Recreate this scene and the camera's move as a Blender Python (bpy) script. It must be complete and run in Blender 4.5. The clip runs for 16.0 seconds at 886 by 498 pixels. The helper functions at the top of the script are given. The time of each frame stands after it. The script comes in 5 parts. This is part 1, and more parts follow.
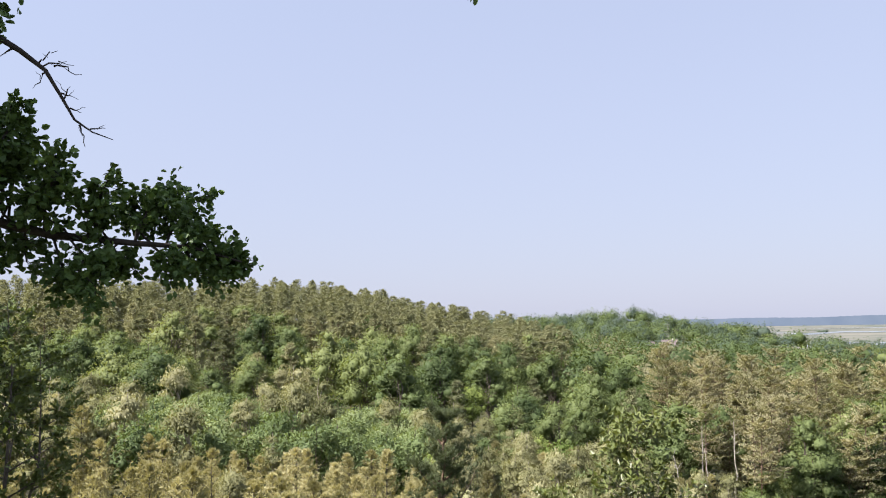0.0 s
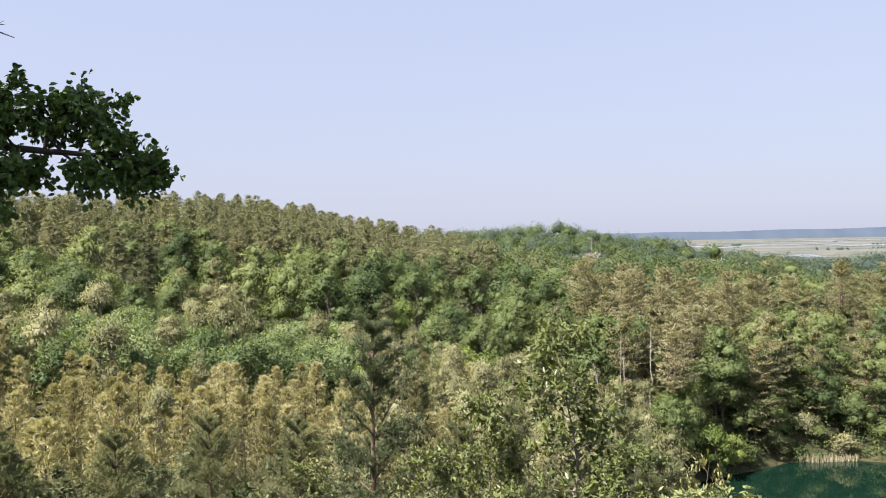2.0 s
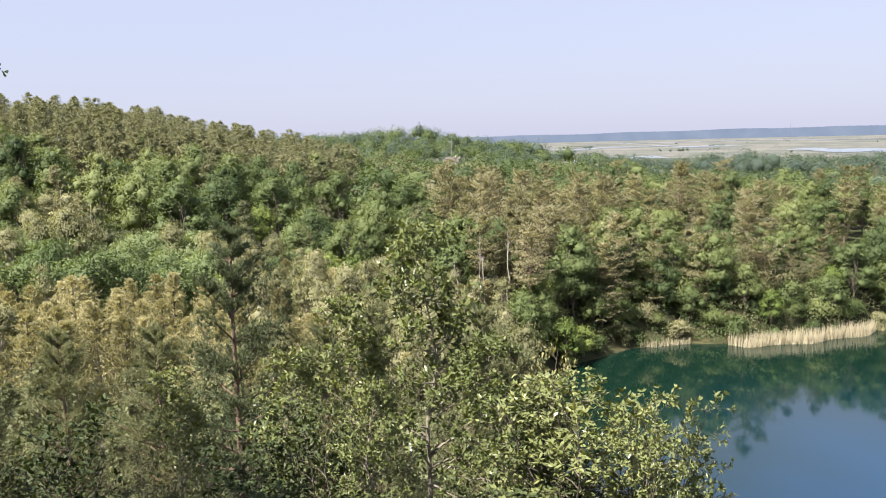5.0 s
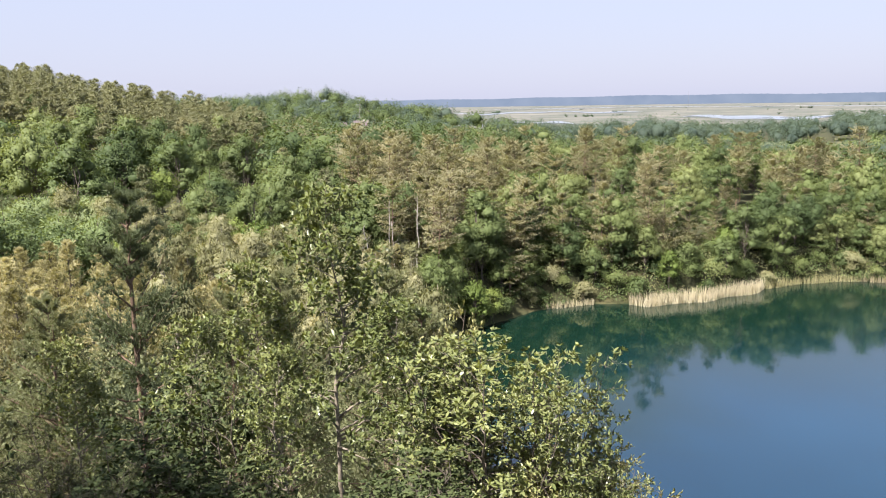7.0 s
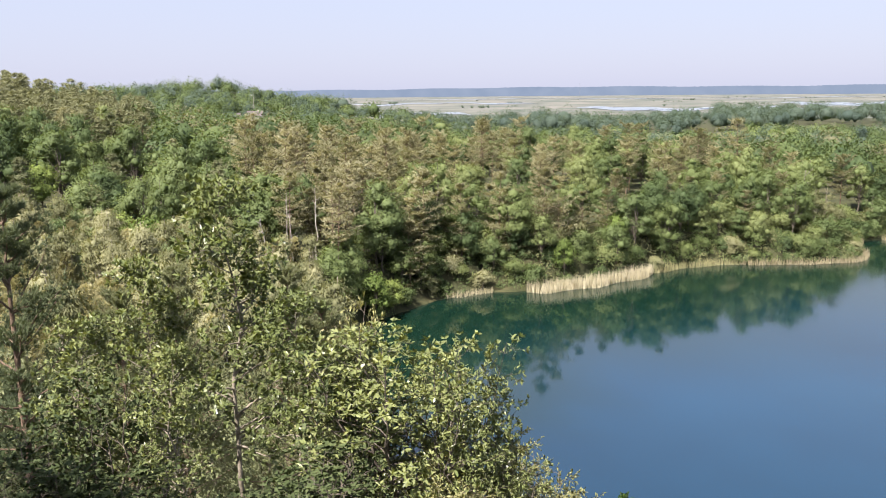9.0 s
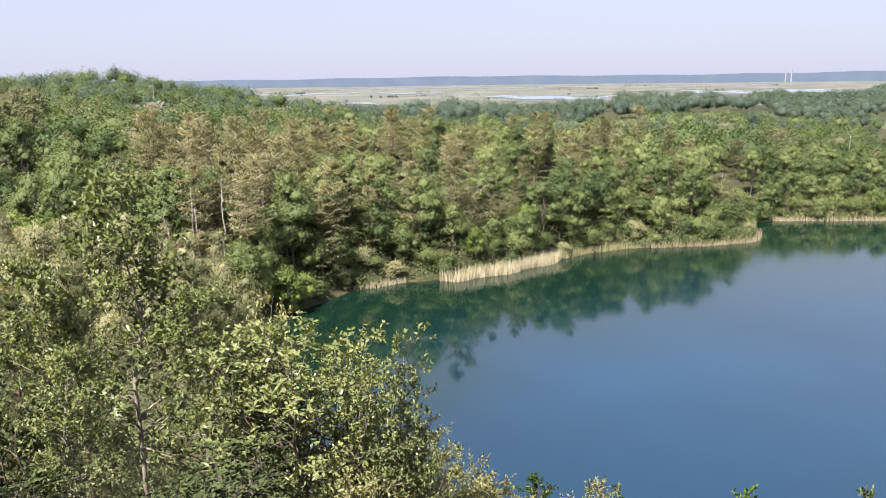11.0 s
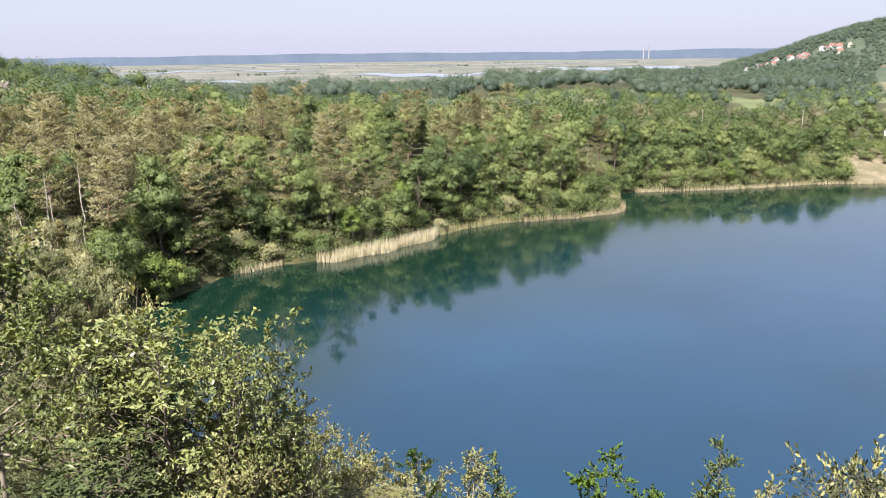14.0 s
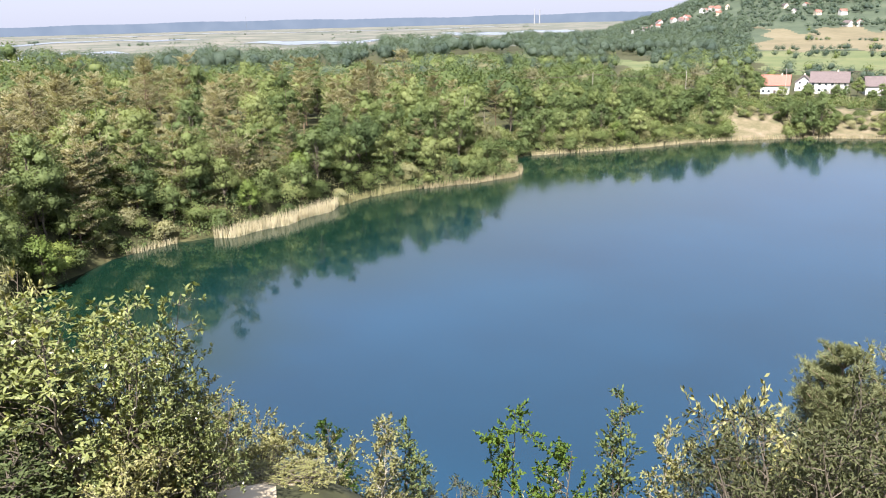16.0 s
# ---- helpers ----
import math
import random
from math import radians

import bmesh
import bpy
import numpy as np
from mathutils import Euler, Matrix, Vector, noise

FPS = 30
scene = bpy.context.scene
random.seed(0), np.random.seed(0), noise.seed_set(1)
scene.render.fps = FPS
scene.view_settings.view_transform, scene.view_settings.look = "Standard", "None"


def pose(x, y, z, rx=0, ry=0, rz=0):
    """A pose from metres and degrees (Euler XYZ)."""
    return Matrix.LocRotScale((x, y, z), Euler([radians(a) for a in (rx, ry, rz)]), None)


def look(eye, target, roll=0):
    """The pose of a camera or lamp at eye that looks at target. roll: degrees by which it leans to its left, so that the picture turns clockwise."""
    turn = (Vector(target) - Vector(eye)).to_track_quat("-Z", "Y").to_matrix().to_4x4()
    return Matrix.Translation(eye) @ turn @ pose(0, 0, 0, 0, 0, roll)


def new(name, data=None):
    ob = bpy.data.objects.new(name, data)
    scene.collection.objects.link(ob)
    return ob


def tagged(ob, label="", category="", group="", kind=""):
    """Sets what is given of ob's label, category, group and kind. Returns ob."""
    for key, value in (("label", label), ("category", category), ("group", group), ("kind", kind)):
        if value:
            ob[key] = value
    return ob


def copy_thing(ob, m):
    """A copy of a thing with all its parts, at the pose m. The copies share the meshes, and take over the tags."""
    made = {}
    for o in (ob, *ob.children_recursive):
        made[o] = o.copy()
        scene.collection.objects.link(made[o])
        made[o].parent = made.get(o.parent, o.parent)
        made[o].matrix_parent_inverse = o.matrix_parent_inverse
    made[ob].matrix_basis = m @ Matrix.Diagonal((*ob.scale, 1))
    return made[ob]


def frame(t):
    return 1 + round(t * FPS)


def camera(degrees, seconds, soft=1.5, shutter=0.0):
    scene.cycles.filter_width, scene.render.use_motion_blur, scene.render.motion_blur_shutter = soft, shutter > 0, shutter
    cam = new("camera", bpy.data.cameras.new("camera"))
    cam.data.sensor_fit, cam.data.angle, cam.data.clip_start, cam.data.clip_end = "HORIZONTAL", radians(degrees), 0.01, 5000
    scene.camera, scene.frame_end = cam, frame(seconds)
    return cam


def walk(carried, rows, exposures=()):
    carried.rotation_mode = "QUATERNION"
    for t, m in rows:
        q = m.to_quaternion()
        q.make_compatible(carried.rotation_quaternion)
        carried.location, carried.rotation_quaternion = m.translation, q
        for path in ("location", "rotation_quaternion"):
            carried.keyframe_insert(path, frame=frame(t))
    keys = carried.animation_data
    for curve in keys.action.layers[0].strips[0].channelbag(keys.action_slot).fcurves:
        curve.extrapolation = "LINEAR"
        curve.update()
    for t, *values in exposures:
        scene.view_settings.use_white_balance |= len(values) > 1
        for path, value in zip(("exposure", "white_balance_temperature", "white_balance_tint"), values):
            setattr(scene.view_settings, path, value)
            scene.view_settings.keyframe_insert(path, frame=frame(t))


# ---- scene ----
cam = camera(58.93, 16.0, 1.0)


def shot(yaw, pitch, roll, x, y, z):
    """Camera pose: yaw to the right of +y, pitch above the level, roll, place."""
    return pose(x, y, z) @ pose(0, 0, 0, 0, 0, -yaw) @ pose(0, 0, 0, 90 + pitch) @ pose(0, 0, 0, 0, 0, roll)


PATH = [
    (0.0, 0.02, 5.45, -1.08, -0.10, 0.08, 48.06),
    (0.5, 0.90, 3.90, -0.94, -0.10, 0.09, 48.05),
    (1.0, 1.78, 2.73, -1.03, -0.09, 0.07, 48.04),
    (1.5, 3.63, 1.02, -0.99, -0.11, 0.18, 48.04),
    (2.0, 5.11, -0.89, -1.15, -0.12, 0.18, 48.04),
    (2.5, 6.43, -2.18, -1.38, -0.11, 0.14, 48.02),
    (3.0, 7.28, -3.35, -1.65, -0.11, 0.14, 48.01),
    (3.5, 8.82, -4.49, -1.75, -0.11, 0.13, 48.02),
    (4.0, 11.08, -5.85, -1.72, -0.10, 0.09, 48.01),
    (6.5, 19.84, -10.25, -1.13, -0.03, 0.08, 47.97),
    (7.0, 21.64, -10.79, -0.93, -0.02, 0.07, 47.96),
    (7.5, 23.88, -11.13, -0.69, -0.02, 0.06, 47.96),
    (8.0, 25.79, -11.34, -0.50, -0.01, 0.06, 47.96),
    (8.5, 27.28, -11.47, -0.52, -0.01, 0.06, 47.96),
    (9.0, 29.08, -11.54, -0.57, -0.01, 0.06, 47.96),
    (11.5, 37.15, -12.52, -0.58, 0.08, -0.06, 47.97),
    (12.0, 38.72, -12.68, -0.37, 0.08, -0.07, 47.98),
    (12.5, 40.07, -12.98, -0.46, 0.09, -0.13, 47.99),
    (13.0, 41.45, -13.29, -0.62, 0.10, -0.16, 47.99),
    (13.5, 43.12, -13.76, -0.69, 0.07, -0.18, 48.03),
    (14.0, 44.73, -14.03, -0.73, 0.09, -0.20, 48.04),
    (14.5, 46.26, -14.21, -0.75, 0.08, -0.21, 48.04),
    (15.0, 48.44, -14.58, -0.65, 0.18, -0.17, 47.99),
    (15.5, 50.28, -15.24, -1.11, 0.15, -0.18, 47.99),
    (16.0, 52.07, -16.48, -1.39, 0.18, -0.14, 47.96),
]
walk(cam, [(t, shot(*v)) for t, *v in PATH], [(0.0, 1.52, 6500, 11), (3.5, 1.52, 6500, 12), (6.5, 1.65, 6500, 13), (9.0, 1.64, 6500, 13), (12.5, 1.65, 6500, 13), (14.5, 1.68, 6500, 12), (16.0, 1.81, 6500, 11)])

# ---- sky and sun ----
SUN_AZ, SUN_EL = 245.0, 54.0          # degrees: azimuth clockwise from +y
world = bpy.data.worlds.new("sky")
scene.world = world
world.use_nodes = True
wn, wl = world.node_tree.nodes, world.node_tree.links
wn.clear()
sky = wn.new("ShaderNodeTexSky")
sky.sky_type = "NISHITA"
sky.sun_disc = False
sky.sun_elevation, sky.sun_rotation = radians(SUN_EL), radians(SUN_AZ)
sky.air_density, sky.dust_density, sky.ozone_density = 1.0, 0.7, 1.5
bg = wn.new("ShaderNodeBackground")
bg.inputs["Strength"].default_value = 0.117
wout = wn.new("ShaderNodeOutputWorld")
haze = wn.new("ShaderNodeMix")          # summer haze whitens the whole sky
haze.data_type = "RGBA"
sky_dir = wn.new("ShaderNodeTexCoord")   # the haze lies thickest along the horizon
sky_up = wn.new("ShaderNodeSeparateXYZ")
thick = wn.new("ShaderNodeMapRange")
thick.inputs["From Min"].default_value, thick.inputs["From Max"].default_value = 0.0, 0.6
thick.inputs["To Min"].default_value, thick.inputs["To Max"].default_value = 0.95, 0.68
wl.new(sky_dir.outputs["Generated"], sky_up.inputs[0])
wl.new(sky_up.outputs["Z"], thick.inputs["Value"])
wl.new(thick.outputs["Result"], haze.inputs["Factor"])
haze.inputs["B"].default_value = (1.71, 1.81, 2.32, 1)
wl.new(sky.outputs["Color"], haze.inputs["A"])
wl.new(haze.outputs["Result"], bg.inputs["Color"])
wl.new(bg.outputs["Background"], wout.inputs["Surface"])

sun_data = bpy.data.lights.new("sun", "SUN")
sun_data.energy, sun_data.angle, sun_data.color = 5.0, radians(0.6), (1.0, 0.95, 0.91)
sun = new("sun", sun_data)
_sa, _se = radians(SUN_AZ), radians(SUN_EL)
sun.matrix_world = look((300 * math.sin(_sa) * math.cos(_se), 300 * math.cos(_sa) * math.cos(_se), 300 * math.sin(_se)), (0, 0, 0))


# ---- materials ----
def material(name):
    m = bpy.data.materials.new(name)
    m.use_nodes = True
    nt = m.node_tree
    nt.nodes.clear()
    out = nt.nodes.new("ShaderNodeOutputMaterial")
    bsdf = nt.nodes.new("ShaderNodeBsdfPrincipled")
    nt.links.new(bsdf.outputs[0], out.inputs["Surface"])
    return m, nt, bsdf, out


def ramp_node(nt, stops):
    r = nt.nodes.new("ShaderNodeValToRGB")
    els = r.color_ramp.elements
    while len(els) < len(stops):
        els.new(0.5)
    for e, (p, c) in zip(els, stops):
        e.position, e.color = p, (*c, 1)
    return r


def noise_node(nt, scale, detail=3.0, coord="Object"):
    tc = nt.nodes.new("ShaderNodeTexCoord")
    n = nt.nodes.new("ShaderNodeTexNoise")
    n.inputs["Scale"].default_value, n.inputs["Detail"].default_value = scale, detail
    nt.links.new(tc.outputs[coord], n.inputs["Vector"])
    return n


def math_node(nt, op, a, b):
    n = nt.nodes.new("ShaderNodeMath")
    n.operation = op
    for k, v in ((0, a), (1, b)):
        if isinstance(v, (int, float)):
            n.inputs[k].default_value = v
        else:
            nt.links.new(v, n.inputs[k])
    return n.outputs[0]


def foliage(name, dark, mid, light, glow=0.3, rough=0.55, tree_share=0.72, patch=0.3, leaf_share=0.12, patch_share=0.32, spec=0.15):
    """Leaves: colour varies from tree to tree and from leaf to leaf; some light passes through."""
    m, nt, bsdf, out = material(name)
    info, geo = nt.nodes.new("ShaderNodeObjectInfo"), nt.nodes.new("ShaderNodeNewGeometry")
    n = noise_node(nt, patch, 2.0)
    a = math_node(nt, "MULTIPLY", info.outputs["Random"], tree_share)
    b = math_node(nt, "MULTIPLY", geo.outputs["Random Per Island"], leaf_share)
    c = math_node(nt, "MULTIPLY", n.outputs["Fac"], patch_share)
    f = math_node(nt, "ADD", math_node(nt, "ADD", a, b), c)
    r = ramp_node(nt, [(0.12, dark), (0.5, mid), (0.95, light)])
    nt.links.new(f, r.inputs["Fac"])
    nt.links.new(r.outputs["Color"], bsdf.inputs["Base Color"])
    bsdf.inputs["Roughness"].default_value = rough
    bsdf.inputs["Specular IOR Level"].default_value = spec
    tl = nt.nodes.new("ShaderNodeBsdfTranslucent")
    mx = nt.nodes.new("ShaderNodeMixShader")
    mx.inputs["Fac"].default_value = glow
    warm = nt.nodes.new("ShaderNodeMix")
    warm.data_type, warm.blend_type = "RGBA", "MULTIPLY"
    warm.inputs["Factor"].default_value = 1.0
    warm.inputs["B"].default_value = (1.35, 1.3, 0.6, 1)
    nt.links.new(r.outputs["Color"], warm.inputs["A"])
    nt.links.new(warm.outputs["Result"], tl.inputs["Color"])
    nt.links.new(bsdf.outputs[0], mx.inputs[1])
    nt.links.new(tl.outputs[0], mx.inputs[2])
    nt.links.new(mx.outputs[0], out.inputs["Surface"])
    return m


def surface(name, stops, scale=4.0, rough=0.85, bump=0.4, detail=6.0, fine=None, coord="Object", spec=0.3):
    """A rough surface with colour at two scales and fine relief."""
    m, nt, bsdf, out = material(name)
    n1, n2 = noise_node(nt, scale, detail, coord), noise_node(nt, fine or scale * 9, 4.0, coord)
    f = math_node(nt, "ADD", math_node(nt, "MULTIPLY", n1.outputs["Fac"], 0.65), math_node(nt, "MULTIPLY", n2.outputs["Fac"], 0.35))
    r = ramp_node(nt, stops)
    nt.links.new(f, r.inputs["Fac"])
    nt.links.new(r.outputs["Color"], bsdf.inputs["Base Color"])
    bsdf.inputs["Roughness"].default_value = rough
    bsdf.inputs["Specular IOR Level"].default_value = spec
    if bump:
        b = nt.nodes.new("ShaderNodeBump")
        b.inputs["Strength"].default_value, b.inputs["Distance"].default_value = bump, 0.02
        nt.links.new(n2.outputs["Fac"], b.inputs["Height"])
        nt.links.new(b.outputs["Normal"], bsdf.inputs["Normal"])
    return m


PINE = foliage("pine_needles", (0.112, 0.110, 0.058), (0.196, 0.189, 0.108), (0.292, 0.271, 0.167), 0.28, 0.6)
PINE_RIDGE = foliage("ridge_pine_needles", (0.100, 0.113, 0.058), (0.179, 0.185, 0.099), (0.275, 0.263, 0.147), 0.22, 0.6)
PINE_YOUNG = foliage("young_pine_needles", (0.169, 0.158, 0.079), (0.340, 0.312, 0.158), (0.487, 0.448, 0.270), 0.28)
# Young pine needles on the near slope, coloured darker to stand for shade.
PINE_SHADED = foliage("near_pine_needles", (0.074, 0.088, 0.042), (0.147, 0.160, 0.077), (0.244, 0.254, 0.136), 0.25, leaf_share=0.25, tree_share=0.3, patch=1.1, patch_share=0.55)
LEAF_GREEN = foliage("green_leaves", (0.072, 0.102, 0.038), (0.133, 0.167, 0.060), (0.203, 0.232, 0.094), 0.34)
LEAF_DARK = foliage("dark_green_leaves", (0.050, 0.076, 0.031), (0.086, 0.119, 0.045), (0.138, 0.172, 0.066), 0.32)
LEAF_BRIGHT = foliage("bright_green_leaves", (0.082, 0.122, 0.030), (0.134, 0.180, 0.046), (0.205, 0.250, 0.070), 0.28)
LEAF_BIRCH = foliage("birch_leaves", (0.109, 0.113, 0.053), (0.188, 0.189, 0.092), (0.288, 0.279, 0.158), 0.3)
LEAF_BLUE = foliage("blue_green_leaves", (0.068, 0.099, 0.038), (0.137, 0.181, 0.073), (0.199, 0.240, 0.111), 0.3)
# Far foliage: paler and bluer, with the haze put into the leaf colour.
LEAF_HAZED = foliage("far_leaves", (0.061, 0.087, 0.066), (0.094, 0.127, 0.094), (0.130, 0.165, 0.123), 0.45, 0.7, 0.0, 0.07, 0.12, 0.85)
LEAF_HAZED_DARK = foliage("far_dark_leaves", (0.048, 0.073, 0.058), (0.074, 0.105, 0.083), (0.105, 0.139, 0.108), 0.45, 0.7, 0.0, 0.07, 0.12, 0.85)
LEAF_HAZED_PALE = foliage("far_pale_leaves", (0.060, 0.080, 0.058), (0.098, 0.125, 0.09), (0.14, 0.17, 0.125), 0.2, 0.6, 0.0, 0.07, 0.12, 0.85)
LEAF_OAK = foliage("oak_leaves", (0.026, 0.049, 0.014), (0.058, 0.104, 0.023), (0.130, 0.195, 0.046), 0.16, leaf_share=0.3, spec=0.35, tree_share=0.3, patch=1.1, patch_share=0.55)
LEAF_NEAR = foliage("sallow_leaves", (0.056, 0.076, 0.027), (0.125, 0.150, 0.052), (0.292, 0.308, 0.125), 0.3, 0.34, leaf_share=0.3, spec=0.35, tree_share=0.3, patch=1.1, patch_share=0.55)
# Yellow-green leaves, their colour made paler for the sun on them.
LEAF_SUNLIT = foliage("pale_yellow_leaves", (0.110, 0.118, 0.046), (0.230, 0.226, 0.092), (0.380, 0.362, 0.180), 0.3, 0.4, leaf_share=0.3, tree_share=0.3, patch=1.1, patch_share=0.55)
LEAF_OLIVE = foliage("grey_olive_leaves", (0.034, 0.043, 0.019), (0.075, 0.085, 0.038), (0.136, 0.141, 0.068), 0.25, leaf_share=0.3, tree_share=0.3, patch=1.1, patch_share=0.55)
# Bushes low on the slope: their shade is put into this darker leaf colour.
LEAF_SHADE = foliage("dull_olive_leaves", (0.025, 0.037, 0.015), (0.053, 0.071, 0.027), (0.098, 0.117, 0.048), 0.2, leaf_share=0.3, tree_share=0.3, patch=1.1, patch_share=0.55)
LEAF_LOCUST = foliage("locust_leaves", (0.031, 0.063, 0.010), (0.063, 0.110, 0.019), (0.099, 0.156, 0.026), 0.4, leaf_share=0.3)
REED = foliage("dry_reed_blades", (0.200, 0.165, 0.100), (0.330, 0.285, 0.185), (0.460, 0.410, 0.285), 0.2, leaf_share=0.3)
REED_GREEN = foliage("green_reed_blades", (0.12, 0.13, 0.055), (0.21, 0.21, 0.10), (0.32, 0.29, 0.16), 0.25, leaf_share=0.3)
BARK = surface("grey_brown_bark", [(0.3, (0.045, 0.035, 0.026)), (0.55, (0.12, 0.10, 0.075)), (0.75, (0.22, 0.19, 0.15))], 3, 0.9, 0.7)
BARK_PINE = surface("orange_pine_bark", [(0.3, (0.08, 0.05, 0.034)), (0.5, (0.155, 0.105, 0.07)), (0.75, (0.24, 0.17, 0.125))], 4, 0.9, 0.7)
BARK_PALE = surface("pale_birch_bark", [(0.35, (0.10, 0.08, 0.06)), (0.45, (0.30, 0.26, 0.19)), (0.8, (0.46, 0.41, 0.33))], 5, 0.8, 0.4)
BARK_ASPEN = surface("dull_aspen_bark", [(0.35, (0.08, 0.07, 0.05)), (0.5, (0.20, 0.17, 0.125)), (0.8, (0.32, 0.28, 0.22))], 6, 0.85, 0.4)
BARK_DEAD = surface("bleached_dead_wood", [(0.3, (0.20, 0.17, 0.14)), (0.7, (0.48, 0.44, 0.38))], 5, 0.9, 0.5)
BARK_BLACK = surface("dark_twig_bark", [(0.3, (0.020, 0.016, 0.012)), (0.7, (0.055, 0.045, 0.035))], 8, 0.9, 0.5)
FLOOR = surface("forest_floor", [(0.3, (0.021, 0.022, 0.010)), (0.5, (0.042, 0.045, 0.017)), (0.75, (0.091, 0.077, 0.035))], 0.25, 0.95, 0.6)
# Marsh grass, its colour greyed for the haze over the low ground.
MARSH = surface("marsh_grass", [(0.36, (0.052, 0.066, 0.050)), (0.47, (0.092, 0.098, 0.078)), (0.64, (0.172, 0.156, 0.128))], 0.006, 0.95, 0.0, 6, 0.03)
MEADOW = surface("green_meadow", [(0.3, (0.062, 0.082, 0.032)), (0.5, (0.095, 0.112, 0.046)), (0.7, (0.140, 0.138, 0.068))], 0.02, 0.95, 0.0)
SCRUB = surface("hillside_scrub", [(0.3, (0.034, 0.048, 0.028)), (0.55, (0.056, 0.074, 0.044)), (0.75, (0.094, 0.102, 0.062))], 0.02, 0.95, 0.0)
FIELD = surface("dry_field", [(0.3, (0.099, 0.085, 0.048)), (0.55, (0.143, 0.122, 0.073)), (0.8, (0.174, 0.154, 0.106))], 0.015, 0.95, 0.0)
SAND = surface("pale_sand", [(0.3, (0.320, 0.248, 0.144)), (0.55, (0.464, 0.384, 0.264)), (0.8, (0.544, 0.480, 0.360))], 0.5, 0.95, 0.5, 8)
CLAY_BANK = surface("dry_bank_grass", [(0.34, (0.066, 0.070, 0.034)), (0.45, (0.112, 0.098, 0.054)), (0.56, (0.150, 0.124, 0.078)), (0.72, (0.215, 0.180, 0.130))], 0.22, 0.95, 0.6, 10, 3.0)


def water_material(name, body, shore_tint, ripple, rough):
    m, nt, bsdf, out = material(name)
    # random paler patches in the colour stand for ripples mirroring the sky
    n = noise_node(nt, 0.02, 3.0)
    r = ramp_node(nt, [(0.35, tuple(v * 0.92 for v in body)), (0.68, tuple(v * 1.3 for v in body))])
    nt.links.new(n.outputs["Fac"], r.inputs["Fac"])
    depth = nt.nodes.new("ShaderNodeAttribute")          # weight from the far bank: tree reflection darkens the green; deep water is bluer
    depth.attribute_name = "depth"
    mix = nt.nodes.new("ShaderNodeMix")
    mix.data_type = "RGBA"
    nt.links.new(depth.outputs["Fac"], mix.inputs["Factor"])
    mix.inputs["A"].default_value = (*shore_tint, 1)
    nt.links.new(r.outputs["Color"], mix.inputs["B"])
    nt.links.new(mix.outputs["Result"], bsdf.inputs["Base Color"])
    bsdf.inputs["IOR"].default_value = 1.66
    patches = noise_node(nt, 0.012, 3.0)
    rr = nt.nodes.new("ShaderNodeMapRange")
    rr.inputs["From Min"].default_value, rr.inputs["From Max"].default_value = 0.4, 0.65
    rr.inputs["To Min"].default_value, rr.inputs["To Max"].default_value = rough, rough * 2.2
    nt.links.new(patches.outputs["Fac"], rr.inputs["Value"])
    nt.links.new(rr.outputs["Result"], bsdf.inputs["Roughness"])
    w = noise_node(nt, 1.6, 4.0)
    b = nt.nodes.new("ShaderNodeBump")
    b.inputs["Strength"].default_value, b.inputs["Distance"].default_value = ripple, 0.05
    nt.links.new(w.outputs["Fac"], b.inputs["Height"])
    nt.links.new(b.outputs["Normal"], bsdf.inputs["Normal"])
    return m


WATER = water_material("lake_water", (0.003, 0.024, 0.048), (0.004, 0.016, 0.010), 0.05, 0.05)
RIVER = water_material("river_water", (0.15, 0.17, 0.19), (0.15, 0.17, 0.19), 0.1, 0.25)


# ---- mesh helpers ----
def mesh_object(name, V, F, mats, parent=None, label="", smooth=False, slots=None, normals=None):
    me = bpy.data.meshes.new(name)
    me.from_pydata([tuple(v) for v in np.asarray(V, float).tolist()], [], [tuple(f) for f in F])
    for m in (mats if isinstance(mats, (list, tuple)) else [mats]):
        me.materials.append(m)
    if slots is not None:
        me.polygons.foreach_set("material_index", np.asarray(slots, np.int32))
    if smooth or normals is not None:
        me.polygons.foreach_set("use_smooth", np.ones(len(me.polygons), bool))
    me.update()
    if normals is not None:
        me.normals_split_custom_set_from_vertices(normals.tolist())
    ob = new(name, me)
    if parent:
        ob.parent = parent
    if label:
        tagged(ob, label)
    return ob


def unit(v):
    return v / np.maximum(np.linalg.norm(v, axis=-1, keepdims=True), 1e-9)


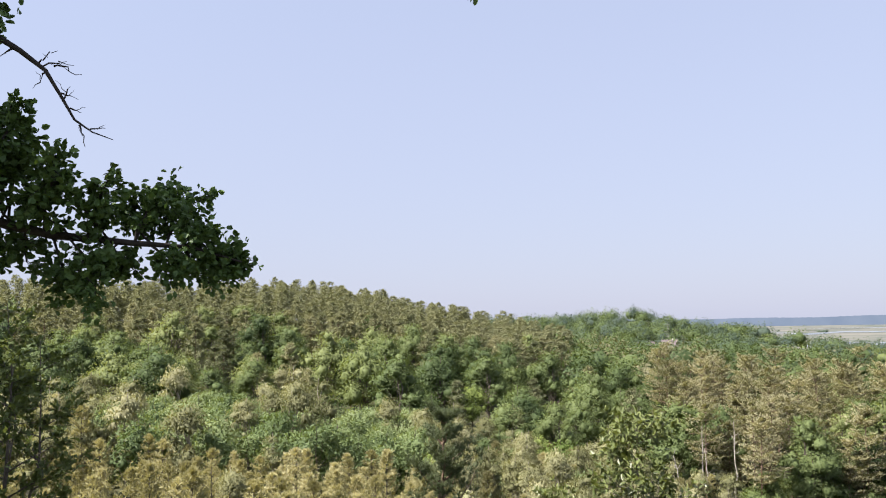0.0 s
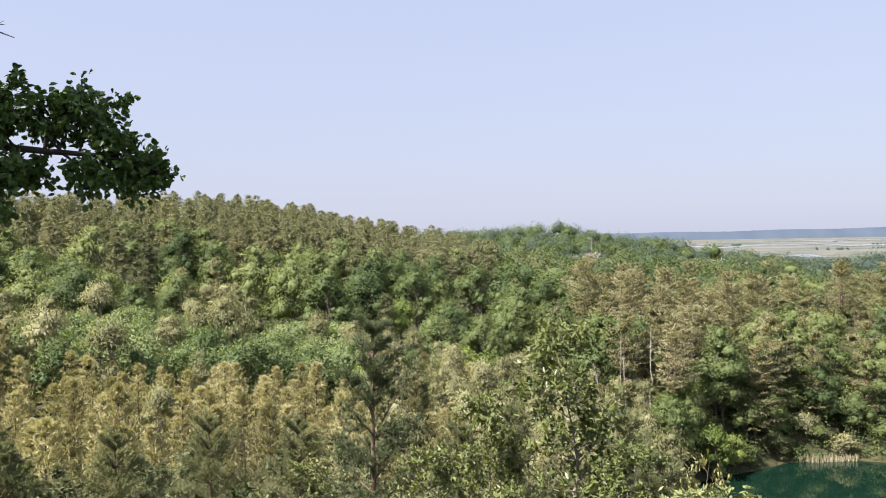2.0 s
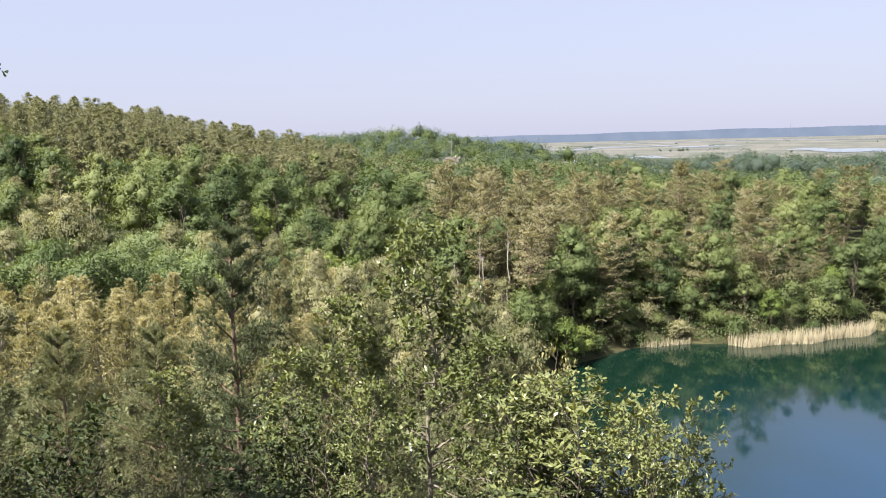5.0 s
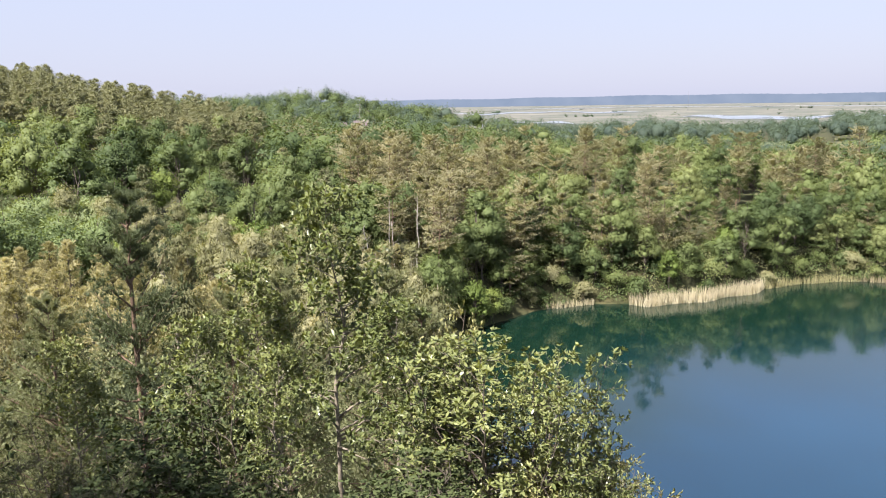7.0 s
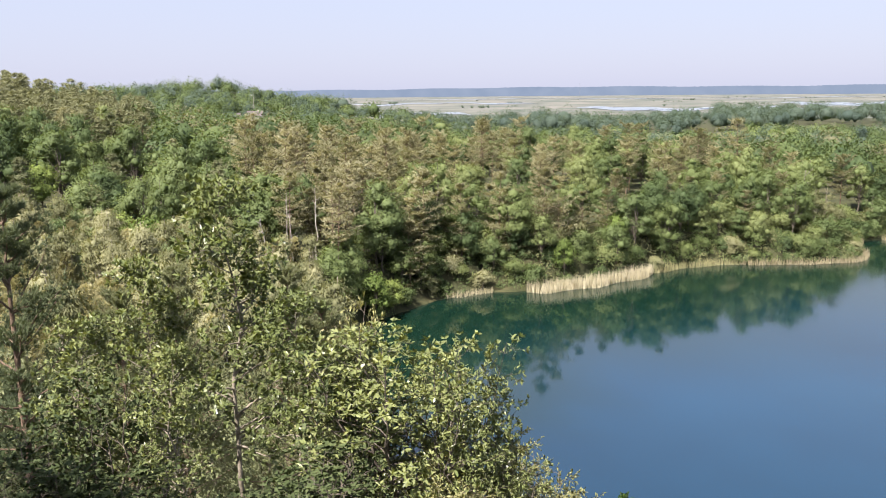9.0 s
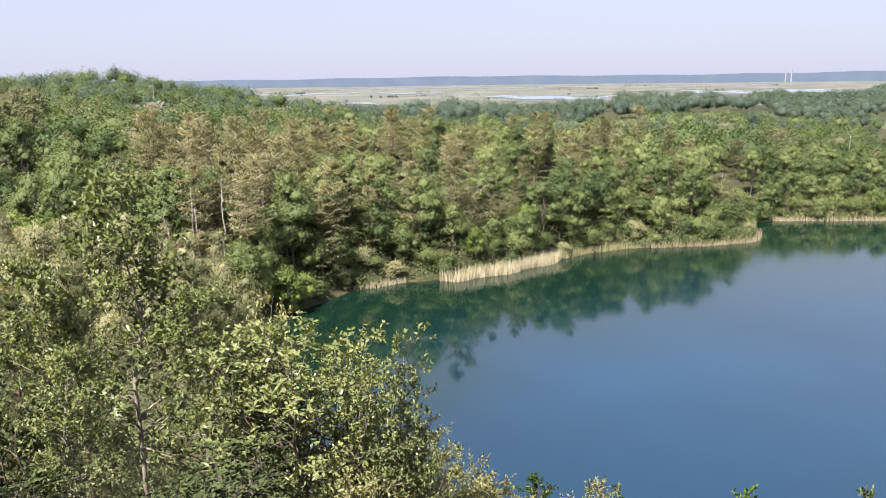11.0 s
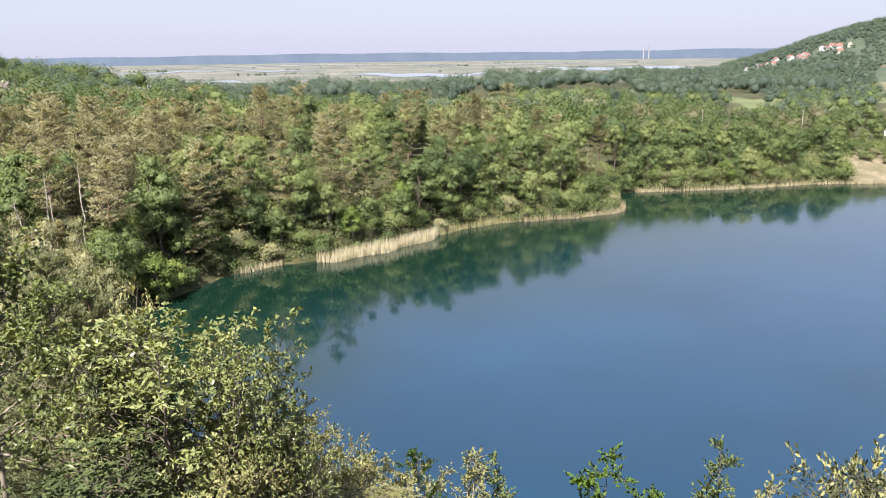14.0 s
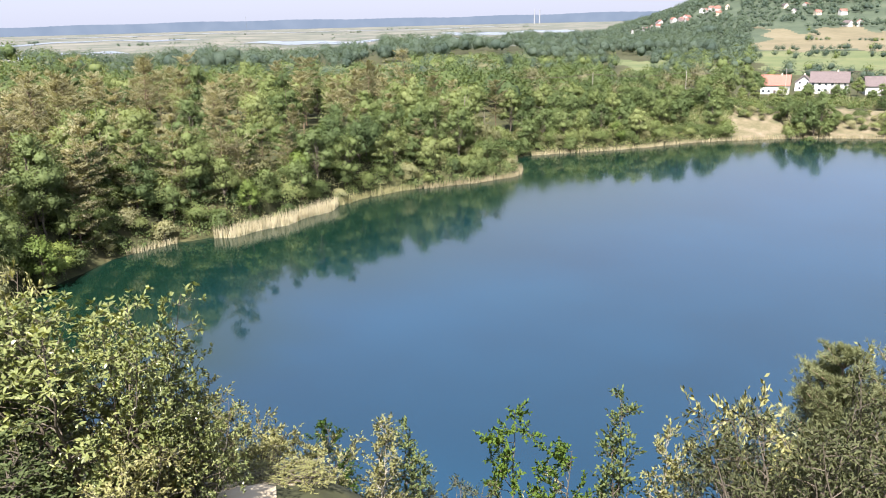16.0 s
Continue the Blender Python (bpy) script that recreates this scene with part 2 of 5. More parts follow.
class Soup:
    """Vertices and faces gathered from many small pieces."""

    def __init__(self):
        self.V, self.F, self.N, self.n = [], [], [], 0

    def add(self, V, F, N=None):
        """N: the soft normals of a leafy mass, one a vertex; faces are turned to agree with them."""
        V = np.asarray(V, float)
        if N is not None:
            F = np.asarray(F)
            flat = np.cross(V[F[:, 1]] - V[F[:, 0]], V[F[:, 2]] - V[F[:, 0]])
            back = np.sum(flat * N[F[:, 0]], 1) < 0
            F[back] = F[back][:, ::-1]
            self.N.append(N)
        self.V.append(V)
        self.F.extend((np.asarray(F) + self.n).tolist() if len(F) else [])
        self.n += len(V)

    def verts(self):
        return np.concatenate(self.V) if self.V else np.zeros((0, 3))

    def soft(self):
        return unit(np.concatenate(self.N)) if self.N else None

    def leaves(self, c, d, rng, length, width, fold=0.18, face=None, oval=False, soft=None):
        """Folded diamond leaves at c, pointing along d."""
        k = len(c)
        if not k:
            return
        d = unit(d)
        side = unit(np.cross(d, unit(rng.normal(size=(k, 3)) + (0, 0, 0.9)) if face is None else face))
        up = np.cross(side, d)
        L = (length * rng.uniform(0.7, 1.25, k))[:, None]
        W = (width * rng.uniform(0.7, 1.2, k))[:, None]
        base = c
        if oval:
            tilt = up * W * fold
            V = np.stack([base, base + d * L * 0.3 + side * W * 0.5 + tilt, base + d * L * 0.72 + side * W * 0.42 + tilt, base + d * L, base + d * L * 0.72 - side * W * 0.42 + tilt, base + d * L * 0.3 - side * W * 0.5 + tilt], 1).reshape(-1, 3)
            self.add(V, np.arange(6 * k).reshape(k, 6), None if soft is None else np.repeat(unit(soft + up * 0.5), 6, 0))
            return
        V = np.stack([base, base + d * L * 0.45 + side * W * 0.5 + up * W * fold, base + d * L, base + d * L * 0.45 - side * W * 0.5 + up * W * fold], 1).reshape(-1, 3)
        self.add(V, np.arange(4 * k).reshape(k, 4), None if soft is None else np.repeat(soft, 4, 0))

    def spikes(self, c, d, rng, length, width, per, spread, soft=None):
        """Tufts of narrow needles bunches: per spikes at each c, round d."""
        k = len(c)
        if not k:
            return
        c, d = np.repeat(c, per, 0), np.repeat(unit(d), per, 0)
        d = unit(d + rng.normal(size=d.shape) * spread)
        side = unit(np.cross(d, rng.normal(size=d.shape)))
        L = (length * rng.uniform(0.6, 1.2, len(c)))[:, None]
        V = np.stack([c - side * width * 0.5, c + side * width * 0.5, c + d * L], 1).reshape(-1, 3)
        self.add(V, np.arange(3 * k * per).reshape(-1, 3), None if soft is None else np.repeat(soft, 3 * per, 0))

    def heart(self, c, r, rng, soft=False):
        """The dense inside of a crown lobe: an uneven closed lump."""
        a, b = np.meshgrid(np.arange(8) * math.pi / 4, np.linspace(0.25, math.pi - 0.25, 5))
        d = np.stack([np.sin(b) * np.cos(a), np.sin(b) * np.sin(a), np.cos(b)], -1).reshape(-1, 3)
        V = np.asarray(c) + d * np.asarray(r) * rng.uniform(0.6, 1.12, (len(d), 1))
        F = [[i * 8 + j, (i + 1) * 8 + j, (i + 1) * 8 + (j + 1) % 8, i * 8 + (j + 1) % 8] for i in range(4) for j in range(8)]
        self.add(V, F)
        if soft:
            self.N.append(unit(d / np.asarray(r)))
        self.F += [[self.n - 40 + j for j in range(8)], [self.n - 1 - j for j in range(8)]]

    def tube(self, pts, radii, sides=6):
        pts = np.asarray(pts, float)
        n = len(pts)
        t = unit(np.gradient(pts, axis=0))
        ref = np.array([0.31, 0.17, 0.93]) if abs(t[0, 2]) < 0.8 else np.array([0.95, 0.2, 0.1])
        a = unit(np.cross(t, ref))
        b = np.cross(t, a)
        ang = np.arange(sides) * 2 * math.pi / sides
        ring = a[:, None] * np.cos(ang)[None, :, None] + b[:, None] * np.sin(ang)[None, :, None]
        V = (pts[:, None] + ring * np.asarray(radii, float)[:, None, None]).reshape(-1, 3)
        F = [[i * sides + j, i * sides + (j + 1) % sides, (i + 1) * sides + (j + 1) % sides, (i + 1) * sides + j] for i in range(n - 1) for j in range(sides)]
        self.add(V, F)

    def limb(self, a, b, r0, r1, rng, bend=0.08, n=6, sides=5):
        a, b = np.asarray(a, float), np.asarray(b, float)
        s = np.linspace(0, 1, n)[:, None]
        ln = np.linalg.norm(b - a)
        off = rng.normal(size=(n, 3)) * bend * ln * 0.35 * (s * (1 - s) * 4)
        pts = a + (b - a) * s + off + np.array([0, 0, 1.0]) * (s * (1 - s)) * bend * ln
        self.tube(pts, np.linspace(r0, r1, n), sides)
        return pts


# ---- lie of the land ----
EYE_Z = 48.0
HUMP = 0.42          # sandy hump on the slope below the lookout


def polar(az, r):
    return np.array([math.sin(radians(az)) * r, math.cos(radians(az)) * r])


def spot(az, el, r):
    """The point r metres away (level distance) at a bearing and elevation seen from the lookout."""
    x, y = polar(az, r)
    return np.array([x, y, EYE_Z + r * math.tan(radians(el))])


SHORE = [(45, 128), (55, 141), (62, 146), (72, 149), (85, 155), (98, 154), (107, 150), (122, 147), (141, 149), (165, 149), (178, 141), (192, 133), (206, 129), (212, 133), (219, 142), (236, 148), (254, 132), (275, 117), (297, 106), (322, 77), (338, 46), (345, 0), (330, -60), (260, -95), (160, -80), (90, -40), (66, -8), (60, 18), (52, 36), (43, 52), (38, 75), (38, 105)]


def smooth_ring(pts, times=2):
    p = np.array(pts, float)
    for _ in range(times):
        q = np.roll(p, -1, 0)
        p = np.stack([p * 0.75 + q * 0.25, p * 0.25 + q * 0.75], 1).reshape(-1, 2)
    return p


LAKE = smooth_ring(SHORE)


def lake_distance(x, y):
    """Distance to the shoreline, positive on land."""
    p = np.stack([np.ravel(x), np.ravel(y)], -1)
    best = np.full(len(p), 1e9)
    inside = np.zeros(len(p), bool)
    for a, b in zip(LAKE, np.roll(LAKE, -1, 0)):
        ab = b - a
        s = np.clip(((p - a) @ ab) / (ab @ ab), 0, 1)
        best = np.minimum(best, np.linalg.norm(p - a - s[:, None] * ab, axis=1))
        if a[1] != b[1]:
            hit = ((a[1] > p[:, 1]) != (b[1] > p[:, 1])) & (p[:, 0] < (b[0] - a[0]) * (p[:, 1] - a[1]) / (b[1] - a[1]) + a[0])
            inside ^= hit
    return np.where(inside, -best, best).reshape(np.shape(x))


def ease(a, b, v):
    s = np.clip((v - a) / (b - a), 0, 1)
    return s * s * (3 - 2 * s)


RIDGE_SIDE = ([0, 3, 10, 20, 40, 80, 120, 200, 260, 330, 390, 520, 900, 1500, 5000], [46.3, 46, 42, 36, 30, 26, 25, 25, 33, 46, 52, 46, 20, 2, 0.5])
VALLEY = ([0, 3, 10, 20, 40, 80, 120, 150, 215, 300, 450, 560, 690, 850, 1100, 5000], [46.3, 46, 41.5, 35, 27, 18, 11, 9, 14, 17, 19, 20, 34, 12, 1, 0.5])
LAKE_SIDE = ([0, 2, 4, 8, 11, 13, 14.5, 17, 25, 40, 60, 75, 200, 260, 330, 450, 600, 800, 5000], [46.3, 46, 44, 41.5, 40.2, 39.6, 37.3, 34.5, 27, 15, 3, 1, 8, 12, 12.5, 9, 4, 1, 0.5])
EAST_SIDE = ([0, 2, 4, 8, 11, 14, 17, 25, 40, 60, 75, 300, 325, 345, 450, 650, 900, 5000], [46.3, 46, 43.5, 40.3, 38.3, 35.6, 33, 26, 14, 3, 1, 3, 6, 6.6, 7, 6, 2, 0.5])
BACK = ([0, 60, 300, 5000], [46.3, 46, 40, 20])


def ground_height(x, y, dist=None):
    x, y = np.asarray(x, float), np.asarray(y, float)
    r, az = np.hypot(x, y), np.degrees(np.arctan2(x, y))
    a, b, c, e, k = (np.interp(r, *p) for p in (RIDGE_SIDE, VALLEY, LAKE_SIDE, EAST_SIDE, BACK))
    h = a + (b - a) * ease(-14, 19, az)
    h = h + (c - h) * ease(17, 34, az)
    h = h + (e - h) * ease(42, 60, az)
    behind = np.maximum(ease(105, 150, az), ease(-60, -100, az))
    h = h + (k - h) * behind
    # wooded knoll across the valley and the village hill
    for ka, kr, rise, wide in ((8.0, 690, 6.5, 70), (13.4, 690, 6.5, 20), (15.0, 690, 5.0, 16)):
        kx, ky = polar(ka, kr)
        h = h + rise * np.exp(-((x - kx) ** 2 + (y - ky) ** 2) / (2 * wide ** 2))
    h = h + 102 * ease(62.5, 74.5, az) * ease(130, 105, az) * np.exp(-((r - 2050) / 480) ** 2 / 2)
    h = h + 0.5 * np.sin(x * 0.11 + 1) * np.sin(y * 0.13) * ease(8, 40, r) * ease(600, 300, r)
    sx, sy = polar(36.3, 12.4)
    h = h + HUMP * np.exp(-((x - sx) ** 2 + (y - sy) ** 2) / (2 * 1.1 ** 2))
    d = lake_distance(x, y) if dist is None else dist
    low = np.where(d > 0, 0.25, -4 * ease(0, -10, d) + 0.25)
    bank = 7 + 26 * ease(69, 73, az) * ease(110, 95, az) * ease(200, 260, r)      # the cleared bank rises gently
    return np.where(d > 0, low + (np.maximum(h, 0.5) - low) * ease(0, bank, d), low - 0.6)


def ground_at(x, y):
    return float(ground_height(np.array([x]), np.array([y]))[0])


def make_ground():
    azs = np.concatenate([np.arange(-60, 60, 0.75), np.arange(60, 84, 0.2), np.arange(84, 112, 0.75), np.arange(112, 300, 4.0)])
    rs = np.unique(np.round(np.concatenate([[0.0], np.geomspace(1.0, 4900, 190), np.arange(126, 420, 3.5), np.arange(500, 1250, 10.0)]), 2))
    A, R = np.meshgrid(np.radians(azs), rs, indexing="ij")
    X, Y = np.sin(A) * R, np.cos(A) * R
    Z = ground_height(X, Y)
    n, m = X.shape
    V = np.stack([X, Y, Z], -1).reshape(-1, 3)
    F, S = [], []
    D = lake_distance(X, Y)
    for i in range(n):
        j = (i + 1) % n
        az = azs[i]
        for k in range(m - 1):
            r = rs[k]
            F.append([i * m + k, j * m + k, j * m + k + 1, i * m + k + 1] if k else [i * m, j * m + 1, i * m + 1])
            s = 0
            if r > 1250 and az < 66:
                s = 1
            if r > 870 and az >= 66:
                s = 6
            w = 0.8 * math.sin(r * 0.013) + 0.4 * math.sin(r * 0.05)
            v = 22 * math.sin(az * 1.3) + 12 * math.sin(az * 3.1 + 1)
            if 585 + v < r < 870 and 73.2 + w < az < 92 or 585 < r < 640 + v and 68.4 + w < az < 72.4:
                s = 2
            if 880 + v < r < 1170 + 2 * v and 73.4 + w < az < 92:
                s = 3
            if 520 + v < r < 850 + v and 43.2 + w < az < 50.5 + w or 520 < r < 780 + v and 64.4 + w < az < 68.4 or 790 + v < r < 1000 + v and 52.4 < az < 58.6:
                s = 2
            if -6 < D[i, k] < 33 + v * 0.2 and 72.2 + w < az < 95 and r > 250:
                s = 5
            if ((r - 12.3) / 1.4) ** 2 + ((az - 35.2) / 4.4) ** 2 < 1 + 0.3 * math.sin(az * 2.1 + r * 3):
                s = 4
            S.append(s)
    ob = mesh_object("ground", V, F, [FLOOR, MARSH, MEADOW, FIELD, SAND, CLAY_BANK, SCRUB], smooth=True, slots=S)
    tagged(ob, "rolling ground with woodland floor, marsh, meadows and dry fields", "ground", kind="structure")


def make_lake():
    """The water sheet, in rings from the shoreline to the middle, with a weight for its colour: dark tree reflection
    put in by the far bank, deep blue beyond.
    """
    mid = np.array([175.0, 45.0])
    n = len(LAKE)
    V, F, depth = [], [], []
    steps = (0, 0.03, 0.07, 0.12, 0.18, 0.25, 0.33, 0.42, 0.55, 0.75)
    for s in steps:
        p = LAKE + (mid - LAKE) * s
        V += [(x, y, 0.0) for x, y in p]
        # near water counts as deep, so the painted reflection keeps to the far bank
        depth += list(np.maximum(ease(14, 85, -lake_distance(p[:, 0], p[:, 1])), ease(122, 88, np.hypot(p[:, 0], p[:, 1])) + ease(32, 44, np.degrees(np.arctan2(p[:, 0], p[:, 1]))) * ease(168, 122, np.hypot(p[:, 0], p[:, 1]))).clip(0, 1))
    V.append((mid[0], mid[1], 0.0))
    depth.append(1.0)
    for k in range(len(steps) - 1):
        for i in range(n):
            j = (i + 1) % n
            F.append([k * n + i, k * n + j, (k + 1) * n + j, (k + 1) * n + i][::-1])
    k = len(steps) - 1
    F += [[k * n + (i + 1) % n, k * n + i, len(V) - 1] for i in range(n)]
    ob = mesh_object("water", V, F, WATER)
    ob.data.attributes.new("depth", "FLOAT", "POINT").data.foreach_set("value", np.array(depth, np.float32))
    ob.data.flip_normals() if ob.data.polygons[0].normal.z < 0 else None
    tagged(ob, "still deep blue-green quarry lake reflecting sky and trees", "lake", kind="structure")


def make_rivers():
    """Shallow arms of the lagoon in the marsh, as flat winding sheets."""
    rng = np.random.default_rng(5)
    for az0, az1, r, wide in ((20, 31.5, 1480, 220), (38.5, 54, 1800, 420), (22, 36, 2600, 300), (52, 62.5, 2300, 600), (24, 60, 3500, 200)):
        az = np.linspace(az0, az1, 40)
        s = np.linspace(0, 1, 40)
        mid = r * (1 + 0.05 * np.sin(s * 9 + az0) + 0.03 * np.sin(s * 23))
        w = 0.65 * wide * (0.6 + 0.4 * np.abs(np.sin(s * math.pi * 1.5 + 0.5))) * np.minimum(1, 8 * np.minimum(s, 1 - s) + 0.02)
        V, F = [], []
        for k in range(40):
            for q in (mid[k] - w[k] / 2, mid[k] + w[k] / 2):
                x, y = polar(az[k], q)
                V.append((x, y, 1.6))
        F = [[2 * k, 2 * k + 2, 2 * k + 3, 2 * k + 1] for k in range(39)]
        tagged(mesh_object("river", V, F, RIVER), "pale winding arm of water in the marsh", "river", kind="structure")


make_ground()
make_lake()
make_rivers()


# ---- trees ----
GROUPS = {"pine_tree": "pines of the woods", "young_pine": "young pines on the slope", "deciduous_tree": "broad-leaved trees of the woods", "broadleaf_tree": "dark broad-leaved trees of the woods", "birch_tree": "birches in the valley",
          "willow_thicket": "thicket saplings", "shore_bush": "bushes along the shore", "sallow_bush": "bushes below the lookout", "alder_bush": "bushes below the lookout",
          "oleaster_bush": "bushes below the lookout", "locust_sapling": "saplings below the lookout", "birch_sapling": "saplings below the lookout", "pear_sapling": "saplings below the lookout"}


def thing(name, label, category, group="", at=(0, 0, 0)):
    group = group or GROUPS.get(name, "")
    ob = new(name)
    ob.location = at
    return tagged(ob, label, category, group)


def sphere_dirs(rng, k, low=-1.0):
    z = rng.uniform(low, 1, k)
    a = rng.uniform(0, 2 * math.pi, k)
    s = np.sqrt(1 - z * z)
    return np.stack([s * np.cos(a), s * np.sin(a), z], -1)


def broadleaf(name, label, h, w, leaves, size, mat, seed, base=0.25, lobes=11, bark=None, droop=0.0, tall=1.0, ragged=0.35, ratio=0.66, spray=7):
    """A broad-leaved tree: forked trunk and a crown of leaf sprays on many uneven lobes."""
    rng = np.random.default_rng(seed)
    tree = thing(name, label, "tree" if h > 4 else "bush")
    wood, crown = Soup(), Soup()
    z0, zc = h * base, h * (1 + base) / 2
    rz, rw = h * (1 - base) / 2, w / 2
    fork = np.array([rng.normal() * 0.03 * h, rng.normal() * 0.03 * h, z0 * 1.1 + 0.05 * h])
    wood.limb((0, 0, -0.3), fork, 0.016 * h + 0.02, 0.012 * h, rng, 0.03, 5, 7)
    top = np.array([fork[0], fork[1], h * 0.93])
    wood.limb(fork, top, 0.012 * h, 0.003 * h, rng, 0.05, 6, 5)
    cs = []
    for i in range(lobes):
        d = sphere_dirs(rng, 1, -0.75)[0]
        q = rng.uniform(0.45, 0.78)
        taper = 1 - 0.35 * max(d[2], 0) * tall
        c = np.array([d[0] * rw * q * taper, d[1] * rw * q * taper, zc + d[2] * rz * q])
        r = rng.uniform(0.24, 0.42) * min(rw, rz * 1.1) * (1 - ragged * rng.uniform(0, 0.6))
        cs.append((c, r))
        start = fork + (top - fork) * rng.uniform(0.0, 0.6) * max(0.0, min(1.0, (c[2] - fork[2]) / max(h - fork[2], 0.1) + 0.2))
        pts = wood.limb(start, c, 0.006 * h, 0.0015 * h, rng, 0.12, 5, 4)
        for _ in range(1):
            tip = c + sphere_dirs(rng, 1, -0.3)[0] * r * 0.9
            wood.limb(pts[3], tip, 0.0025 * h, 0.0008 * h, rng, 0.1, 4, 3)
    cs.append((np.array([0, 0, h * 0.9 - 0.28 * rw]), 0.33 * rw))
    tot = sum(r * r for _, r in cs)
    for c, r in cs:
        # each lobe carries rounded sprays with dark gaps between them
        if h > 7:
            crown.heart(c, r * 0.6, rng, True)
        n_spray = max(4, int(leaves * r * r / tot / spray))
        d = sphere_dirs(rng, n_spray, -0.6)
        rad = r * rng.uniform(0.5, 1.2, n_spray)
        mid = c + d * rad[:, None] * np.array([1.15, 1.15, 0.85])
        e = unit(sphere_dirs(rng, n_spray * spray, -0.35) + np.repeat(d, spray, 0) * 0.5)
        rs = np.repeat(rng.uniform(0.75, 1.3, n_spray), spray)[:, None] * size * 2.2 * rng.uniform(0.1, 1.1, (n_spray * spray, 1))
        p = np.repeat(mid, spray, 0) + e * rs * np.array([1.15, 1.15, 0.7])
        way_out = unit(np.repeat(d, spray, 0) * 0.5 + (np.repeat(mid, spray, 0) - np.array([0, 0, zc])) / np.array([rw, rw, rz]) * 0.5 + np.array([0, 0, 0.15]))
        face = unit(way_out * 0.75 + e * 0.25 + rng.normal(size=e.shape) * 0.5)
        way = np.cross(face, rng.normal(size=e.shape)) * (1 - droop) + e * 0.35 - np.array([0, 0, 2.0 * max(droop, 0)])
        crown.leaves(p, way, rng, size, size * ratio, 0.18, face, soft=unit(way_out * 0.7 + face * 0.45))
    mesh_object("trunk", wood.verts(), wood.F, bark or BARK, tree, smooth=True)
    mesh_object("crown", crown.verts(), crown.F, mat, tree, normals=crown.soft())
    return tree


def pine(name, label, h, w, mat, seed, clear=0.45, whorls=16, per=6, tufts=9, length=0.55, width=0.13, spikes=5, rise=0.25, cone=0.6, bark=None, gaps=0.25, bough=3, pads=True, layered=True):
    """A pine: straight trunk, bare below, whorls of boughs bearing needle tufts."""
    rng = np.random.default_rng(seed)
    tree = thing(name, label, "tree")
    wood, crown = Soup(), Soup()
    lean = rng.normal(size=2) * 0.015 * h
    zs = np.linspace(0, 1, 8)
    axis = np.stack([lean[0] * zs ** 2 + np.sin(zs * 5 + seed) * 0.004 * h, lean[1] * zs ** 2, -0.3 + zs * (h + 0.2)], -1)
    wood.tube(axis, (0.0105 * h + 0.02) * (1 - zs) ** 0.8 + 0.006, 7)

    def trunk_at(z):
        return np.array([np.interp(z, axis[:, 2], axis[:, k]) for k in range(3)])

    for i in range(whorls):
        s = (i + rng.uniform(-0.4, 0.4)) / (whorls - 1)
        z = h * (clear + (1 - clear) * np.clip(s, 0, 0.985))
        q = np.clip(s, 0, 1)
        reach = w / 2 * ((1 - q) ** cone * (0.55 + 0.45 * min(1, q * 5)) + 0.05)
        turn = rng.uniform(0, 6.28)
        for j in range(per):
            if rng.uniform() < gaps:
                continue
            a = turn + j * 6.283 / per + rng.normal() * 0.25
            ln = reach * rng.uniform(0.6, 1.2)
            d = np.array([math.cos(a), math.sin(a), rise + 0.5 * q + rng.normal() * 0.2])
            b0 = trunk_at(min(z + rng.normal() * 0.025 * h * (1 - q), h * 0.985))
            b1 = b0 + d * ln
            pts = wood.limb(b0, b1, 0.0028 * h + 0.004, 0.004, rng, -0.05, bough, 3)
            if layered:
                # flat plates of needle sprays on the outer bough, tips turned up
                along, across = unit(d), unit(np.cross(d, [0, 0, 1.0]))
                over = np.cross(across, along)
                for q_at, size in ((0.62, 1.0), (0.95, 0.62), (0.5, 0.6)):
                    k = int(tufts * size)
                    ax = np.array([0.36 * ln + 0.25, 0.27 * ln + 0.25, 0.07 * ln + 0.14]) * size * rng.uniform(0.85, 1.15)
                    pc = b0 + (b1 - b0) * q_at + across * ln * rng.uniform(-0.28, 0.28) + np.array([0, 0, 0.16 * ln * q_at ** 2 + rng.normal() * 0.12])
                    e = sphere_dirs(rng, k, -0.3)
                    at = e * ax * rng.uniform(0.6, 1.15, (k, 1))
                    at[:, 2] += 0.12 * at[:, 0]
                    p = pc + at[:, :1] * along + at[:, 1:2] * across + at[:, 2:] * over
                    out = e[:, :1] * along + e[:, 1:2] * across
                    soft = unit(out * 0.4 + along * 0.25 + np.array([0, 0, 0.5]) + over * e[:, 2:] * 0.5 + rng.normal(size=e.shape) * 0.15)
                    way = out * 0.8 + along * 0.6 + np.array([0, 0, 0.35]) + rng.normal(size=e.shape) * 0.35
                    crown.leaves(p, way, rng, length, width, 0.15, unit(soft + rng.normal(size=e.shape) * 0.4), soft=soft)
                continue
            t = rng.uniform(0.25, 1.05, tufts)
            p = b0 + (b1 - b0) * t[:, None] + np.clip(rng.normal(size=(tufts, 3)), -1.4, 1.4) * ln * 0.13 * np.array([1, 1, 0.5])
            up = np.tile(d * 0.55 + np.array([0, 0, 0.55]), (tufts, 1)) + rng.normal(size=(tufts, 3)) * 0.3
            crown.spikes(p, up, rng, length, width, spikes, 0.55)
            if pads:
                # flat needle sprays that catch the light from above
                flat = np.tile(d * np.array([1, 1, 0.3]), (tufts, 1)) + rng.normal(size=(tufts, 3)) * 0.6
                face = unit(np.array([0, 0, 0.6]) + d * 0.3 + rng.normal(size=(tufts, 3)) * 0.16)
                crown.leaves(p, np.cross(np.cross(face, flat), face), rng, length, length * 0.42, 0.1, face)
    tip = trunk_at(h)
